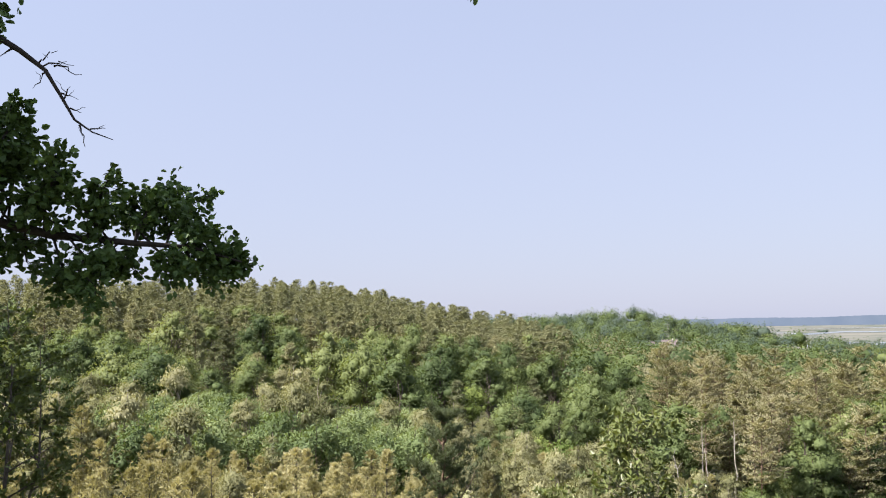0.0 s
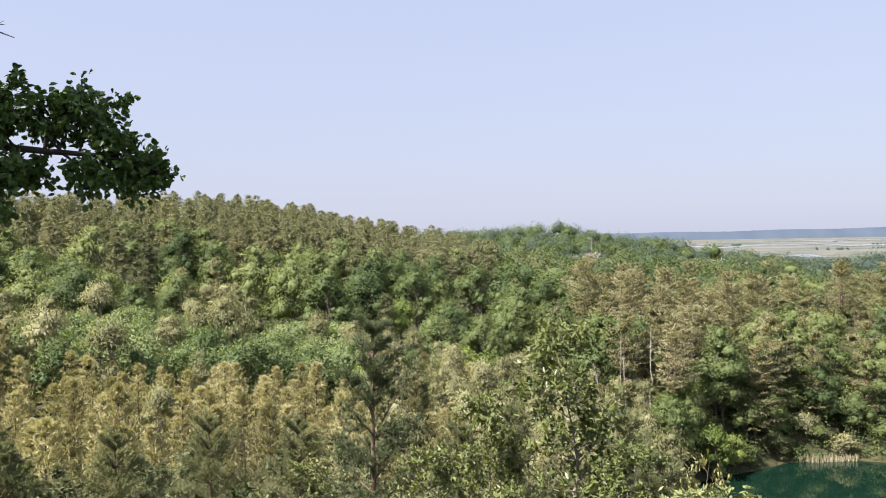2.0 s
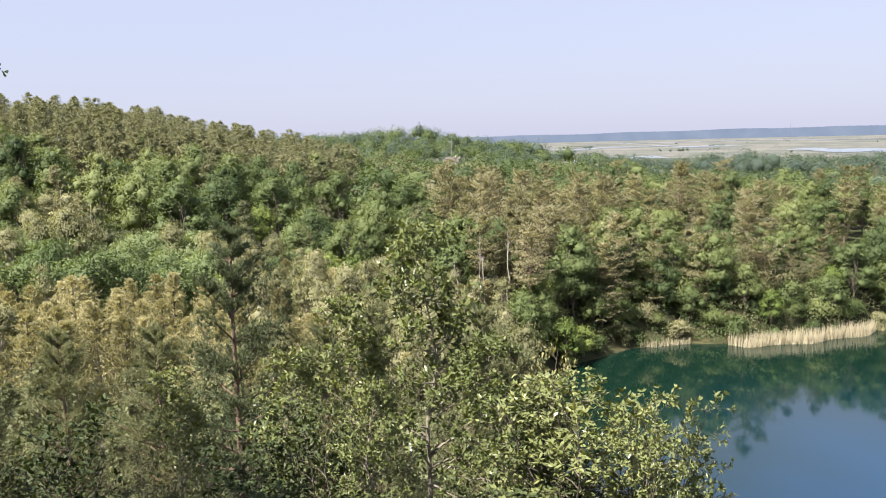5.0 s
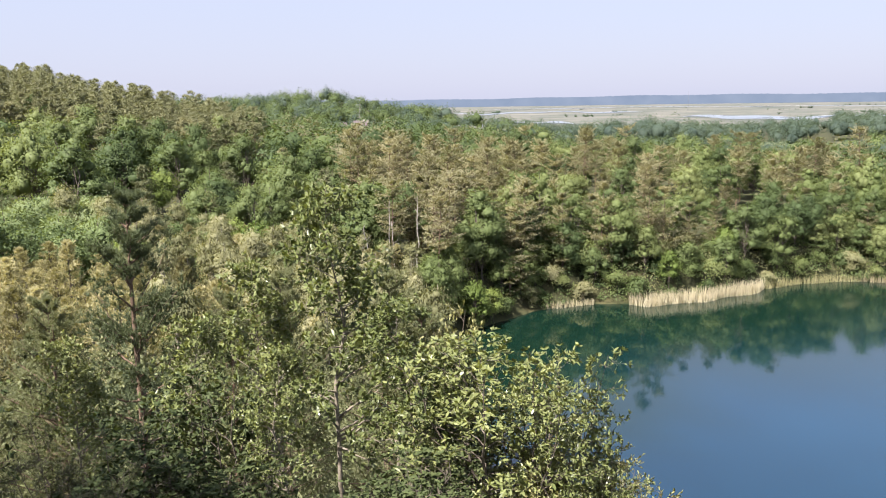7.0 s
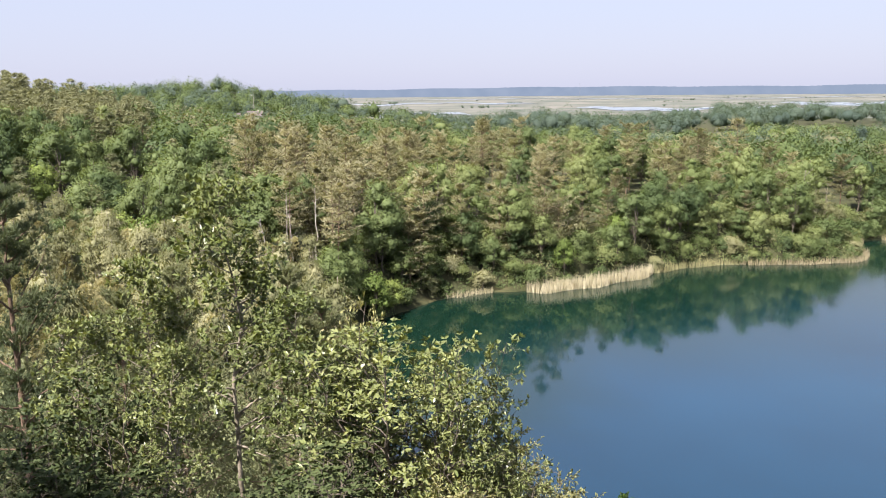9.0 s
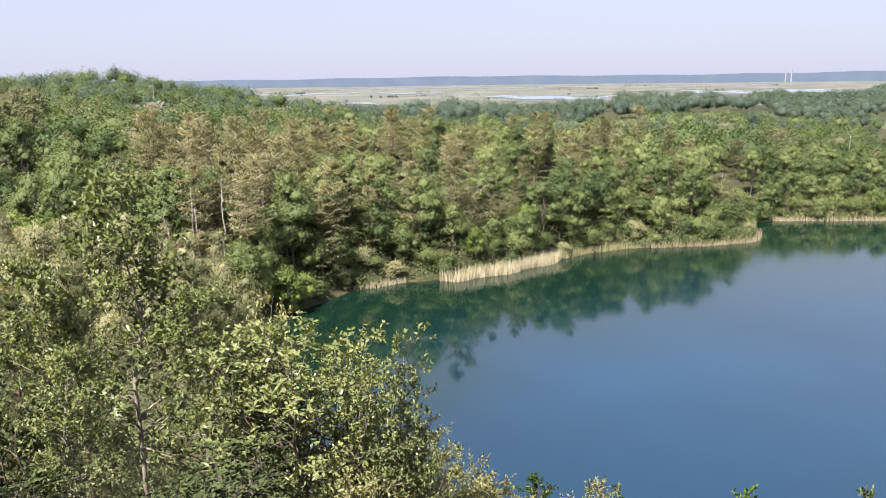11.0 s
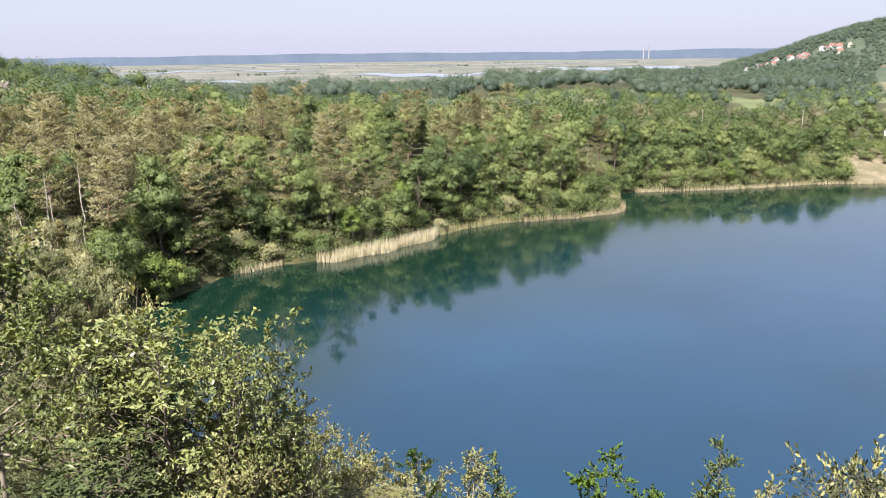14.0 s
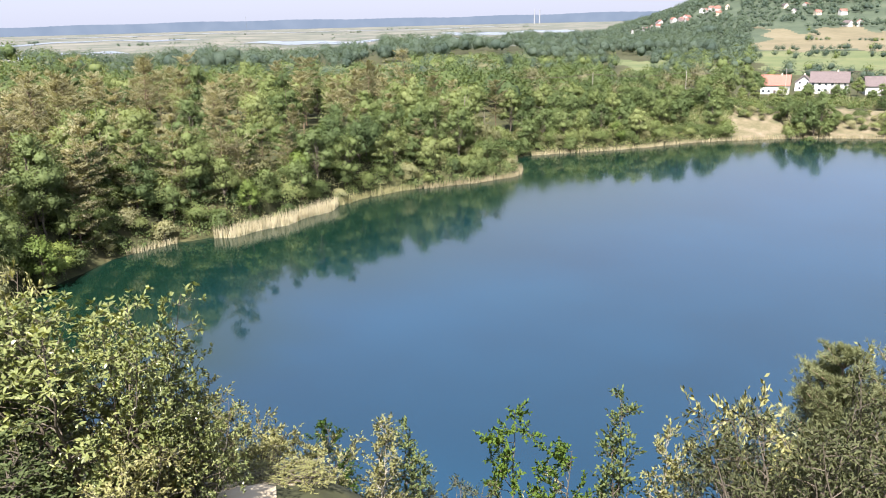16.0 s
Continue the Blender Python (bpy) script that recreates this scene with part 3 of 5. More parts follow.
    crown.spikes(np.tile(tip, (4, 1)) - np.array([0, 0, 1.0]) * np.linspace(0.1, 0.9, 4)[:, None] * length, np.tile([0, 0, 1.0], (4, 1)), rng, length, width, spikes, 0.45, unit(rng.normal(size=(4, 3)) + np.array([0, 0, 0.8])) if layered else None)
    mesh_object("trunk", wood.verts(), wood.F, bark or BARK_PINE, tree, smooth=True)
    mesh_object("crown", crown.verts(), crown.F, mat, tree, normals=crown.soft())
    return tree


USED = set()


def plant(protos, x, y, scale, spin, sink=0.0, tall=1.0):
    """Sets a copy of one of the trees on the ground; the first call for a tree moves the original itself."""
    ob = protos
    m = Matrix.Translation((x, y, ground_at(x, y) - sink)) @ Matrix.Rotation(spin, 4, "Z") @ Matrix.Diagonal((scale, scale, scale * tall, 1))
    if ob.name in USED:
        return copy_thing(ob, m @ Matrix.Diagonal((*[1 / v for v in ob.scale], 1)))
    USED.add(ob.name)
    ob.matrix_basis = m
    return ob


PINES = [pine("pine_tree", "tall Scots pine with bare trunk and tawny olive crown", h, w, PINE, 11 + i, 0.42, 8, 6, 44, 0.5, 0.2, 1, 0.08, 0.4, gaps=0.14) for i, (h, w) in enumerate(((22, 9.5), (20, 9.0), (23, 10)))]
SHORE_PINES = [pine("pine_tree", "tawny Scots pine with drooping layered boughs near the lake shore", h, w, PINE, 21 + i, 0.10, 10, 6, 44, 0.5, 0.2, 1, 0.0, 0.55, gaps=0.16) for i, (h, w) in enumerate(((19, 10.5), (21, 10), (17, 11)))]
RIDGE_PINES = [pine("pine_tree", "dark olive pine on the wooded ridge", h, w, PINE_RIDGE, 31 + i, 0.15, 15, 6, 18, 0.75, 0.17, 2, 0.2, 0.5, gaps=0.08, layered=False) for i, (h, w) in enumerate(((18, 8.4), (17, 8.0), (19, 8.6)))]
YOUNG_PINES = [pine("young_pine", "young bushy pine with pale upright shoots", h, w, PINE_YOUNG, 41 + i, 0.05, 14, 7, 8, 0.45, 0.085, 5, 0.5, 0.7, bark=BARK, gaps=0.12, pads=False, layered=False) for i, (h, w) in enumerate(((7.5, 4.6), (6.5, 4.2), (8.5, 4.8)))]
FINE_PINES = [pine("young_pine", "young bushy pine with pale upright shoots", h, w, PINE_SHADED, 45 + i, 0.05, 15, 7, 18, 0.25, 0.045, 4, 0.4, 0.75, bark=BARK, gaps=0.1, layered=False) for i, (h, w) in enumerate(((6.5, 3.9), (5.5, 3.5)))]
GREENS = [broadleaf("deciduous_tree", "full green deciduous tree in the wood", h, w, 4400, 0.47, LEAF_GREEN, 51 + i, 0.08, 24) for i, (h, w) in enumerate(((20, 14), (18, 13), (21, 13.5)))]
DARKS = [broadleaf("broadleaf_tree", "dense dark green deciduous tree in the wood", h, w, 4400, 0.47, LEAF_DARK, 61 + i, 0.08, 24) for i, (h, w) in enumerate(((20, 14), (18, 13.5)))]
BRIGHTS = [broadleaf("deciduous_tree", "light yellow-green tree among darker ones", h, w, 2600, 0.44, LEAF_BRIGHT, 71 + i, 0.05, 17) for i, (h, w) in enumerate(((13, 9), (11, 9)))]
BIRCHES = [broadleaf("birch_tree", "slender birch with thin pale drooping foliage", h, w, 3200, 0.36, LEAF_BIRCH, 81 + i, 0.06, 18, BARK_PALE, 0.45, 1.6, ratio=0.34) for i, (h, w) in enumerate(((12, 6.0), (10, 5.4), (13, 5.8)))]
BLUES = [broadleaf("willow_thicket", "soft blue-green deciduous sapling in a thicket", h, w, 2000, 0.45, LEAF_BLUE, 91 + i, 0.03, 12, None, -0.4, 1.0, ratio=0.36) for i, (h, w) in enumerate(((8, 6.5), (7, 6)))]
BUSHES = [broadleaf("shore_bush", "rounded green bush at the water's edge", h, w, 1500, 0.38, mt, 101 + i, 0.0, 10) for i, (h, w, mt) in enumerate(((5.5, 6.5, LEAF_GREEN), (4.5, 6.0, LEAF_DARK), (4.5, 5.5, LEAF_BIRCH), (6, 6, LEAF_GREEN)))]

WOODS = random.Random(7)


def scatter(mix, az, r, step, tall=1.0, spread=0.22, avoid=3.0, sink=0.2, keep=None):
    """Plants a zone between two bearings and two distances, on a jittered grid in true metres."""
    made = 0
    d = r[0] + step * 0.3
    while d < r[1]:
        turn = math.degrees(step / d)
        a = az[0] + WOODS.uniform(0, turn)
        while a < az[1]:
            aa, rr = a + WOODS.uniform(-0.35, 0.35) * turn, d + WOODS.uniform(-0.35, 0.35) * step
            x, y = polar(aa, rr)
            ok = float(lake_distance(np.array([x]), np.array([y]))[0]) > avoid and (keep is None or keep(aa, rr))
            if ok:
                kinds, weights = zip(*mix)
                tree = WOODS.choice(WOODS.choices(kinds, weights)[0])
                s = tall * WOODS.uniform(1 - spread, 1 + spread)
                plant(tree, x, y, s, WOODS.uniform(0, 6.28), sink, WOODS.uniform(0.9, 1.12))
                made += 1
            a += turn
        d += step * 0.9
    return made


scatter([(RIDGE_PINES, 8), (GREENS, 0.5)], (-33, 8), (262, 284), 6.7, 0.95, 0.12)
scatter([(GREENS, 2.5), (DARKS, 5.5), (RIDGE_PINES, 2), (BRIGHTS, 0.7), (BIRCHES, 0.6)], (-33, 16), (172, 258), 12.5, 0.95, 0.2)
scatter([(BLUES, 5), (BIRCHES, 0.6)], (-23, -2), (112, 168), 6.0, 1.32, 0.15)
scatter([(YOUNG_PINES, 3), (BLUES, 1), (BIRCHES, 2)], (-33, -23), (112, 168), 7.0, 1.15)
scatter([(YOUNG_PINES, 8), (BIRCHES, 0.7)], (-34, 9), (58, 112), 5.2, 0.95, 0.2)
scatter([(FINE_PINES, 1)], (-34, 22), (28, 58), 4.0, 0.95, 0.25)
scatter([(BIRCHES, 5), (YOUNG_PINES, 2), (BRIGHTS, 0.4)], (-2, 19), (92, 168), 6.4, 1.0, 0.2)
scatter([(YOUNG_PINES, 4), (BIRCHES, 2)], (9, 23), (58, 92), 5.4, 0.85, 0.2)
scatter([(YOUNG_PINES, 3), (BIRCHES, 3), (BLUES, 1)], (-3, 13), (138, 182), 7.0, 1.1, 0.2)
scatter([(PINES, 6), (DARKS, 1), (SHORE_PINES, 1.5)], (15, 29), (160, 262), 8.8, 0.95, 0.12, 2)
scatter([(SHORE_PINES, 6), (GREENS, 4), (BRIGHTS, 0.7), (DARKS, 2)], (24, 54.5), (158, 300), 8.8, 0.82, 0.2, 4.5, keep=lambda a, r: r < 216 + (a - 36) * 3.6)
scatter([(GREENS, 3), (DARKS, 3), (BRIGHTS, 0.8)], (21, 53.6), (145, 275), 6.2, 0.68, 0.25, 2.0, keep=lambda a, r: float(lake_distance(*polar(a, r))) < 6.5)
scatter([(BUSHES, 1)], (27, 57.7), (142, 275), 4.4, 1.0, 0.35, 0.5, keep=lambda a, r: float(lake_distance(*polar(a, r))) < 5)
scatter([(BUSHES, 1)], (19, 25), (138, 166), 3.4, 0.62, 0.3, 0.2, keep=lambda a, r: float(lake_distance(*polar(a, r))) < 4.5)
scatter([(BUSHES, 1)], (20, 57.5), (150, 285), 6.5, 1.25, 0.3, 5.0, keep=lambda a, r: float(lake_distance(*polar(a, r))) < 17)
for kind, a, r, s in ((BRIGHTS[0], 23.9, 160, 0.95), (GREENS[2], 22.4, 161, 0.62), (BRIGHTS[1], 25.2, 165.5, 0.7), (SHORE_PINES[0], 26.6, 173, 0.85), (SHORE_PINES[2], 27.4, 178, 0.9), (SHORE_PINES[1], 33.2, 190, 0.98), (SHORE_PINES[2], 34.6, 192, 0.95), (SHORE_PINES[0], 37.6, 196, 0.95), (SHORE_PINES[1], 30.5, 186, 0.9), (BRIGHTS[1], 41.6, 205, 0.9), (GREENS[0], 50.6, 240, 0.85), (DARKS[0], 51.6, 246, 0.9), (DARKS[1], 46.0, 222, 0.85),
                      (BUSHES[0], 25.3, 165.5, 0.9), (BUSHES[1], 26.3, 169.5, 0.9), (GREENS[1], 26.0, 172, 0.6), (BUSHES[3], 27.5, 175, 0.9), (BUSHES[1], 28.7, 178.5, 0.7), (BUSHES[0], 23.8, 160, 0.8),
                      (BIRCHES[0], 54.6, 252, 1.25), (BIRCHES[2], 55.5, 256, 1.1), (BIRCHES[1], 56.2, 252, 1.0), (BUSHES[2], 56.6, 249, 1.0), (BUSHES[2], 57.2, 247, 0.8), (BUSHES[2], 55.8, 246, 0.8), (BIRCHES[1], 53.4, 245, 0.8)):
    plant(kind, *polar(a, r), s, a, 0.3)
scatter([(GREENS, 4), (PINES, 4), (DARKS, 3)], (24, 57), (165, 325), 12.5, 0.95, 0.15, keep=lambda a, r: r >= 216 + (a - 36) * 3.6)
scatter([(GREENS, 3), (DARKS, 4.5), (BRIGHTS, 0.8), (BIRCHES, 1.2), (BUSHES, 1)], (57.5, 72.1), (278, 372), 8.5, 0.62, 0.22, 2.5)
scatter([(BUSHES, 1)], (58, 72.7), (270, 345), 4.2, 1.0, 0.3, 0.5, keep=lambda a, r: float(lake_distance(*polar(a, r))) < 6)
scatter([(DARKS, 3), (GREENS, 2), (BUSHES, 3)], (71, 90), (362, 420), 13.0, 0.42, 0.25)
scatter([(BUSHES, 3), (DARKS, 1)], (75.7, 78.6), (322, 352), 5.0, 0.75, 0.3, 1.0)
scatter([(BUSHES, 1)], (71.5, 92), (346, 358), 4.5, 0.7, 0.3, 1.0)
for kind, a, r, s in ((DARKS[0], 72.1, 396, 0.85), (DARKS[1], 73.1, 412, 0.98), (DARKS[0], 73.8, 402, 0.7), (DARKS[1], 70.5, 402, 0.7), (DARKS[1], 77.0, 405, 0.5), (GREENS[0], 79.9, 425, 0.5), (GREENS[1], 71.6, 378, 0.6)):
    plant(kind, *polar(a, r), s, a, 0.2)
for kind, a, r, s in ((GREENS[1], 76.8, 330, 0.42), (DARKS[0], 77.6, 333, 0.55), (BUSHES[0], 76.2, 328, 1.0), (BUSHES[1], 77.4, 326, 1.0), (GREENS[0], 78.4, 335, 0.4), (DARKS[0], 78.0, 346, 0.78), (GREENS[0], 78.7, 343, 0.5), (GREENS[1], 77.3, 342, 0.5), (DARKS[1], 76.5, 339, 0.36), (BUSHES[0], 77.1, 337, 1.2), (BUSHES[1], 78.2, 337, 1.1), (GREENS[2], 82.0, 342, 0.4), (DARKS[1], 82.8, 345, 0.5), (DARKS[1], 72.2, 350, 0.42), (GREENS[0], 71.5, 345, 0.45)):
    plant(kind, *polar(a, r), s, a, 0.2)
scatter([(BUSHES, 3), (DARKS, 1)], (81.5, 86), (335, 360), 5.0, 0.8, 0.3, 1.0)


def far_wood(name, label, zones, seed, mats, clump=2.0, per=46, clearings=()):
    """Far woods, too many trees to count: small leaf clumps over many uneven crowns."""
    rng = np.random.default_rng(seed)
    soup, slots = Soup(), []
    for (a0, a1), (r0, r1), step, h in zones:
        area = radians(a1 - a0) * (r1 * r1 - r0 * r0) / 2
        k = int(area / step ** 2)
        aa, rr = rng.uniform(a0, a1, k), np.sqrt(rng.uniform(r0 * r0, r1 * r1, k))
        for c0, c1, d0, d1 in clearings:
            ok = ~((aa > c0) & (aa < c1) & (rr > d0) & (rr < d1))
            aa, rr = aa[ok], rr[ok]
        k = len(aa)
        x, y = np.sin(np.radians(aa)) * rr, np.cos(np.radians(aa)) * rr
        z = ground_height(x, y)
        stand = np.sin(x * 0.021 + seed) * np.sin(y * 0.019 + 2 * seed) + 0.6 * np.sin(x * 0.05 + y * 0.03)
        hh = h * rng.uniform(0.7, 1.15, k) * (0.92 + 0.2 * stand)
        d = sphere_dirs(rng, k * per, -0.45).reshape(k, per, 3)
        lump = 1 + 0.36 * np.sin(d[..., 0:1] * 5 + rng.uniform(0, 6, (k, 1, 1))) * np.sin(d[..., 1:2] * 5 + d[..., 2:3] * 3 + rng.uniform(0, 6, (k, 1, 1)))
        q = rng.uniform(0.82, 1.02, (k, per, 1)) * lump
        wide = hh * rng.uniform(0.32, 0.58, k)
        c = np.stack([x, y, z + hh * 0.55], -1)[:, None] + d * q * np.stack([wide, wide, hh * 0.46], -1)[:, None]
        size = clump * h / 12
        out = unit(d * 0.7 + rng.normal(size=d.shape) * 0.5 + np.array([0, 0, 0.25])).reshape(-1, 3)
        soup.leaves(c.reshape(-1, 3), np.cross(out, rng.normal(size=out.shape)), rng, size, size * 0.8, 0.18, out, soft=unit(out * 0.6 + unit(d * 0.6 + np.array([0, 0, 0.3])).reshape(-1, 3) * 0.7))
        kind = rng.integers(0, len(mats), k)
        slots.append(np.repeat(kind, per))
        for i in range(k):
            soup.heart((x[i], y[i], z[i] + hh[i] * 0.52), np.array([wide[i], wide[i], hh[i] * 0.45]) * 0.62, rng, True)
        slots.append(np.repeat(kind, 34))
    ob = mesh_object(name, soup.verts(), soup.F, mats, slots=np.concatenate(slots), normals=soup.soft())
    return tagged(ob, label, "woods", kind="stuff")


FAR_MIX = [LEAF_HAZED, LEAF_HAZED_DARK, LEAF_HAZED]


def joined_wood(name, label, protos, az, r, step, tall, seed):
    """A wood of many trees, joined into one: plain copies of a few trees, which are then taken away."""
    rng = np.random.default_rng(seed)
    area = radians(az[1] - az[0]) * (r[1] ** 2 - r[0] ** 2) / 2
    k = int(area / step ** 2)
    aa, rr = rng.uniform(*az, k), np.sqrt(rng.uniform(r[0] ** 2, r[1] ** 2, k))
    x, y = np.sin(np.radians(aa)) * rr, np.cos(np.radians(aa)) * rr
    z = ground_height(x, y)
    shapes = []
    for ob in protos:
        crown = [c for c in ob.children if c.name.startswith("crown")][0]
        me = crown.data
        co = np.empty(len(me.vertices) * 3)
        me.vertices.foreach_get("co", co)
        shapes.append((co.reshape(-1, 3), [tuple(p.vertices) for p in me.polygons], me.materials[0]))
        for c in (*ob.children, ob):
            bpy.data.objects.remove(c)
    V, F, n = [], [], 0
    for i in range(k):
        co, faces, mat = shapes[i % len(shapes)]
        a, s = rng.uniform(0, 6.28), tall * rng.uniform(0.82, 1.18)
        m = np.array([[math.cos(a), -math.sin(a), 0], [math.sin(a), math.cos(a), 0], [0, 0, 1]]) * s
        V.append(co @ m.T + np.array([x[i], y[i], z[i]]))
        F += [tuple(v + n for v in f) for f in faces]
        n += len(co)
    return tagged(mesh_object(name, np.concatenate(V), F, shapes[0][2]), label, "woods", kind="stuff")


joined_wood("ridge_woods", "pine wood covering the top of the ridge", [pine("pine_tree", "pine", h, w, PINE_RIDGE, 131 + i, 0.2, 13, 6, 8, 1.0, 0.22, 1, 0.2, 0.5, gaps=0.08, layered=False) for i, (h, w) in enumerate(((18, 8.2), (17, 7.8), (19, 8.4)))], (-34, 9), (286, 412), 6.8, 0.95, 2)
far_wood("lakeside_wood", "closed canopy of the wood behind the lake shore", [((7, 16), (258, 440), 11.0, 16), ((16, 57), (322, 440), 11.0, 17), ((57, 72), (375, 490), 10, 12)], 9, [LEAF_GREEN, LEAF_DARK, LEAF_DARK, PINE, LEAF_DARK, LEAF_GREEN], 0.75, 400)
far_wood("wooded_knoll", "wooded knoll rising behind the valley", [((2, 22), (430, 760), 11.5, 15)], 3, [LEAF_HAZED_DARK, LEAF_DARK, LEAF_HAZED, LEAF_DARK], 0.75, 340, ((14.9, 16.7, 440, 578),))
far_wood("meadow_woods", "rounded woods on the low ground behind the lake", [((19, 58), (440, 740), 14.0, 14), ((57, 71), (490, 760), 13, 9)], 14, [LEAF_HAZED, LEAF_HAZED_DARK, LEAF_GREEN, LEAF_DARK], 0.85, 260, ((43.4, 50.3, 545, 830), (64.6, 68.2, 545, 760)))
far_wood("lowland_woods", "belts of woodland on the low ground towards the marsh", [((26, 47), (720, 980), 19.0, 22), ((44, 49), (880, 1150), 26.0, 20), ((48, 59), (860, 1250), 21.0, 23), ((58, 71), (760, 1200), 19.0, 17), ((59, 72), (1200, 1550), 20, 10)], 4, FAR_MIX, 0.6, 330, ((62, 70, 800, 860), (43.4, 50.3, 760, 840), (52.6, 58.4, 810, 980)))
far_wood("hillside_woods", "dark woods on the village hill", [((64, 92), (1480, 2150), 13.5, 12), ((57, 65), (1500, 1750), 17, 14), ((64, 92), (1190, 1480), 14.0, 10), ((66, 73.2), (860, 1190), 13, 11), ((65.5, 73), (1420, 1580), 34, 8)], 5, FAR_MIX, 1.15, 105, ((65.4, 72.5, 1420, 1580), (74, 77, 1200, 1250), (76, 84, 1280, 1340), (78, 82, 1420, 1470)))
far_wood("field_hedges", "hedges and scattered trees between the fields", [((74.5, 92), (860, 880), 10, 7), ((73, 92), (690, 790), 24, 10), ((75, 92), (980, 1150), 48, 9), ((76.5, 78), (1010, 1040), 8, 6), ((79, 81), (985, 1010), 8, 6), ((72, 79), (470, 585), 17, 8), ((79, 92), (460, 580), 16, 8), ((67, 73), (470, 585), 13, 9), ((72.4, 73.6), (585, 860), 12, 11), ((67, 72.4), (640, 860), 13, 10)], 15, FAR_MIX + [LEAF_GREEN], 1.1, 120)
MARSHES = random.Random(23)


def thicket_zone():
    a, q, w = MARSHES.uniform(21, 61), 1500 * 2.3 ** MARSHES.random(), MARSHES.uniform(0.15, 2.2) * MARSHES.random()
    return (a, a + w + 0.1), (q, q + MARSHES.uniform(15, 70)), MARSHES.uniform(9, 20), MARSHES.uniform(3, 9)


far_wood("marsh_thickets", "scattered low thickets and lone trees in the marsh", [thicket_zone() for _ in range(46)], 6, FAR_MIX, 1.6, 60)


def undergrowth(name, label, seed, mats, count, az, r, near, far, h=3.0, per=42, clump=0.5):
    """Tangled low growth that covers the ground between the trees."""
    rng = np.random.default_rng(seed)
    aa, rr = rng.uniform(*az, count), np.sqrt(rng.uniform(r[0] ** 2, r[1] ** 2, count))
    x, y = np.sin(np.radians(aa)) * rr, np.cos(np.radians(aa)) * rr
    ld = lake_distance(x, y)
    ok = (ld > near) & (ld < far)
    x, y = x[ok], y[ok]
    k = len(x)
    z = ground_height(x, y)
    hh = h * rng.uniform(0.45, 1.2, k)
    d = sphere_dirs(rng, k * per, -0.1).reshape(k, per, 3)
    c = np.stack([x, y, z + hh * 0.2], -1)[:, None] + d * rng.uniform(0.6, 1.05, (k, per, 1)) * np.stack([hh * 0.65, hh * 0.65, hh * 0.7], -1)[:, None]
    out = unit(d + rng.normal(size=d.shape) * 0.4).reshape(-1, 3)
    soup = Soup()
    soup.leaves(c.reshape(-1, 3), np.cross(out, rng.normal(size=out.shape)), rng, clump, clump * 0.6, 0.18, out, soft=unit((d + np.array([0, 0, 0.2])).reshape(-1, 3)))
    ob = mesh_object(name, soup.verts(), soup.F, mats, slots=np.repeat(rng.integers(0, len(mats), k), per), normals=soup.soft())
    return tagged(ob, label, "undergrowth", kind="stuff")


undergrowth("shore_undergrowth", "tangled green undergrowth above the reeds on the bank", 21, [LEAF_GREEN, LEAF_DARK, LEAF_DARK, LEAF_BIRCH], 6500, (24.5, 58), (140, 285), 0.3, 13, 3.4, 60)
undergrowth("far_undergrowth", "tangled green undergrowth on the far bank", 22, [LEAF_GREEN, LEAF_DARK, LEAF_BIRCH], 3000, (57.5, 72.5), (270, 365), 0.2, 36, 3.4, 40)
undergrowth("bank_hedge", "thick green hedge along the top of the bank", 25, [LEAF_GREEN, LEAF_DARK, LEAF_DARK, LEAF_BIRCH], 1500, (64, 92), (340, 400), 34, 70, 4.5, 60, 0.6)
undergrowth("valley_undergrowth", "scrub between the young trees of the valley", 23, [LEAF_BIRCH, LEAF_GREEN, LEAF_DARK], 1500, (-34, 24), (40, 175), 1.0, 900, 2.6, 34)


def horizon_woods():
    """The long wooded rise on the horizon, a plain distance: a strip glowing in the colour of haze."""
    rng = np.random.default_rng(8)
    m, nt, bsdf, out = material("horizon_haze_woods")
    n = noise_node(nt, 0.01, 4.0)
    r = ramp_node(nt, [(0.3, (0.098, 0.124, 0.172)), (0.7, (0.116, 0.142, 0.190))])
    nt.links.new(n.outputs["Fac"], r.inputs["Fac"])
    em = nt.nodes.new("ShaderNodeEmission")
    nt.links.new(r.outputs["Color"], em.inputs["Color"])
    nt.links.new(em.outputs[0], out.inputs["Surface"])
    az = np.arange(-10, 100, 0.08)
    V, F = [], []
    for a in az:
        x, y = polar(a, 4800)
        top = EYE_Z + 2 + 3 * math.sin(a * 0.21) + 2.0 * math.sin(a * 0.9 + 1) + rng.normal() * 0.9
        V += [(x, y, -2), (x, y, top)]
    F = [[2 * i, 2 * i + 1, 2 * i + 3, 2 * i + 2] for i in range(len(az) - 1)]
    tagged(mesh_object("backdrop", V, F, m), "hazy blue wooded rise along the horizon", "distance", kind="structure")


horizon_woods()


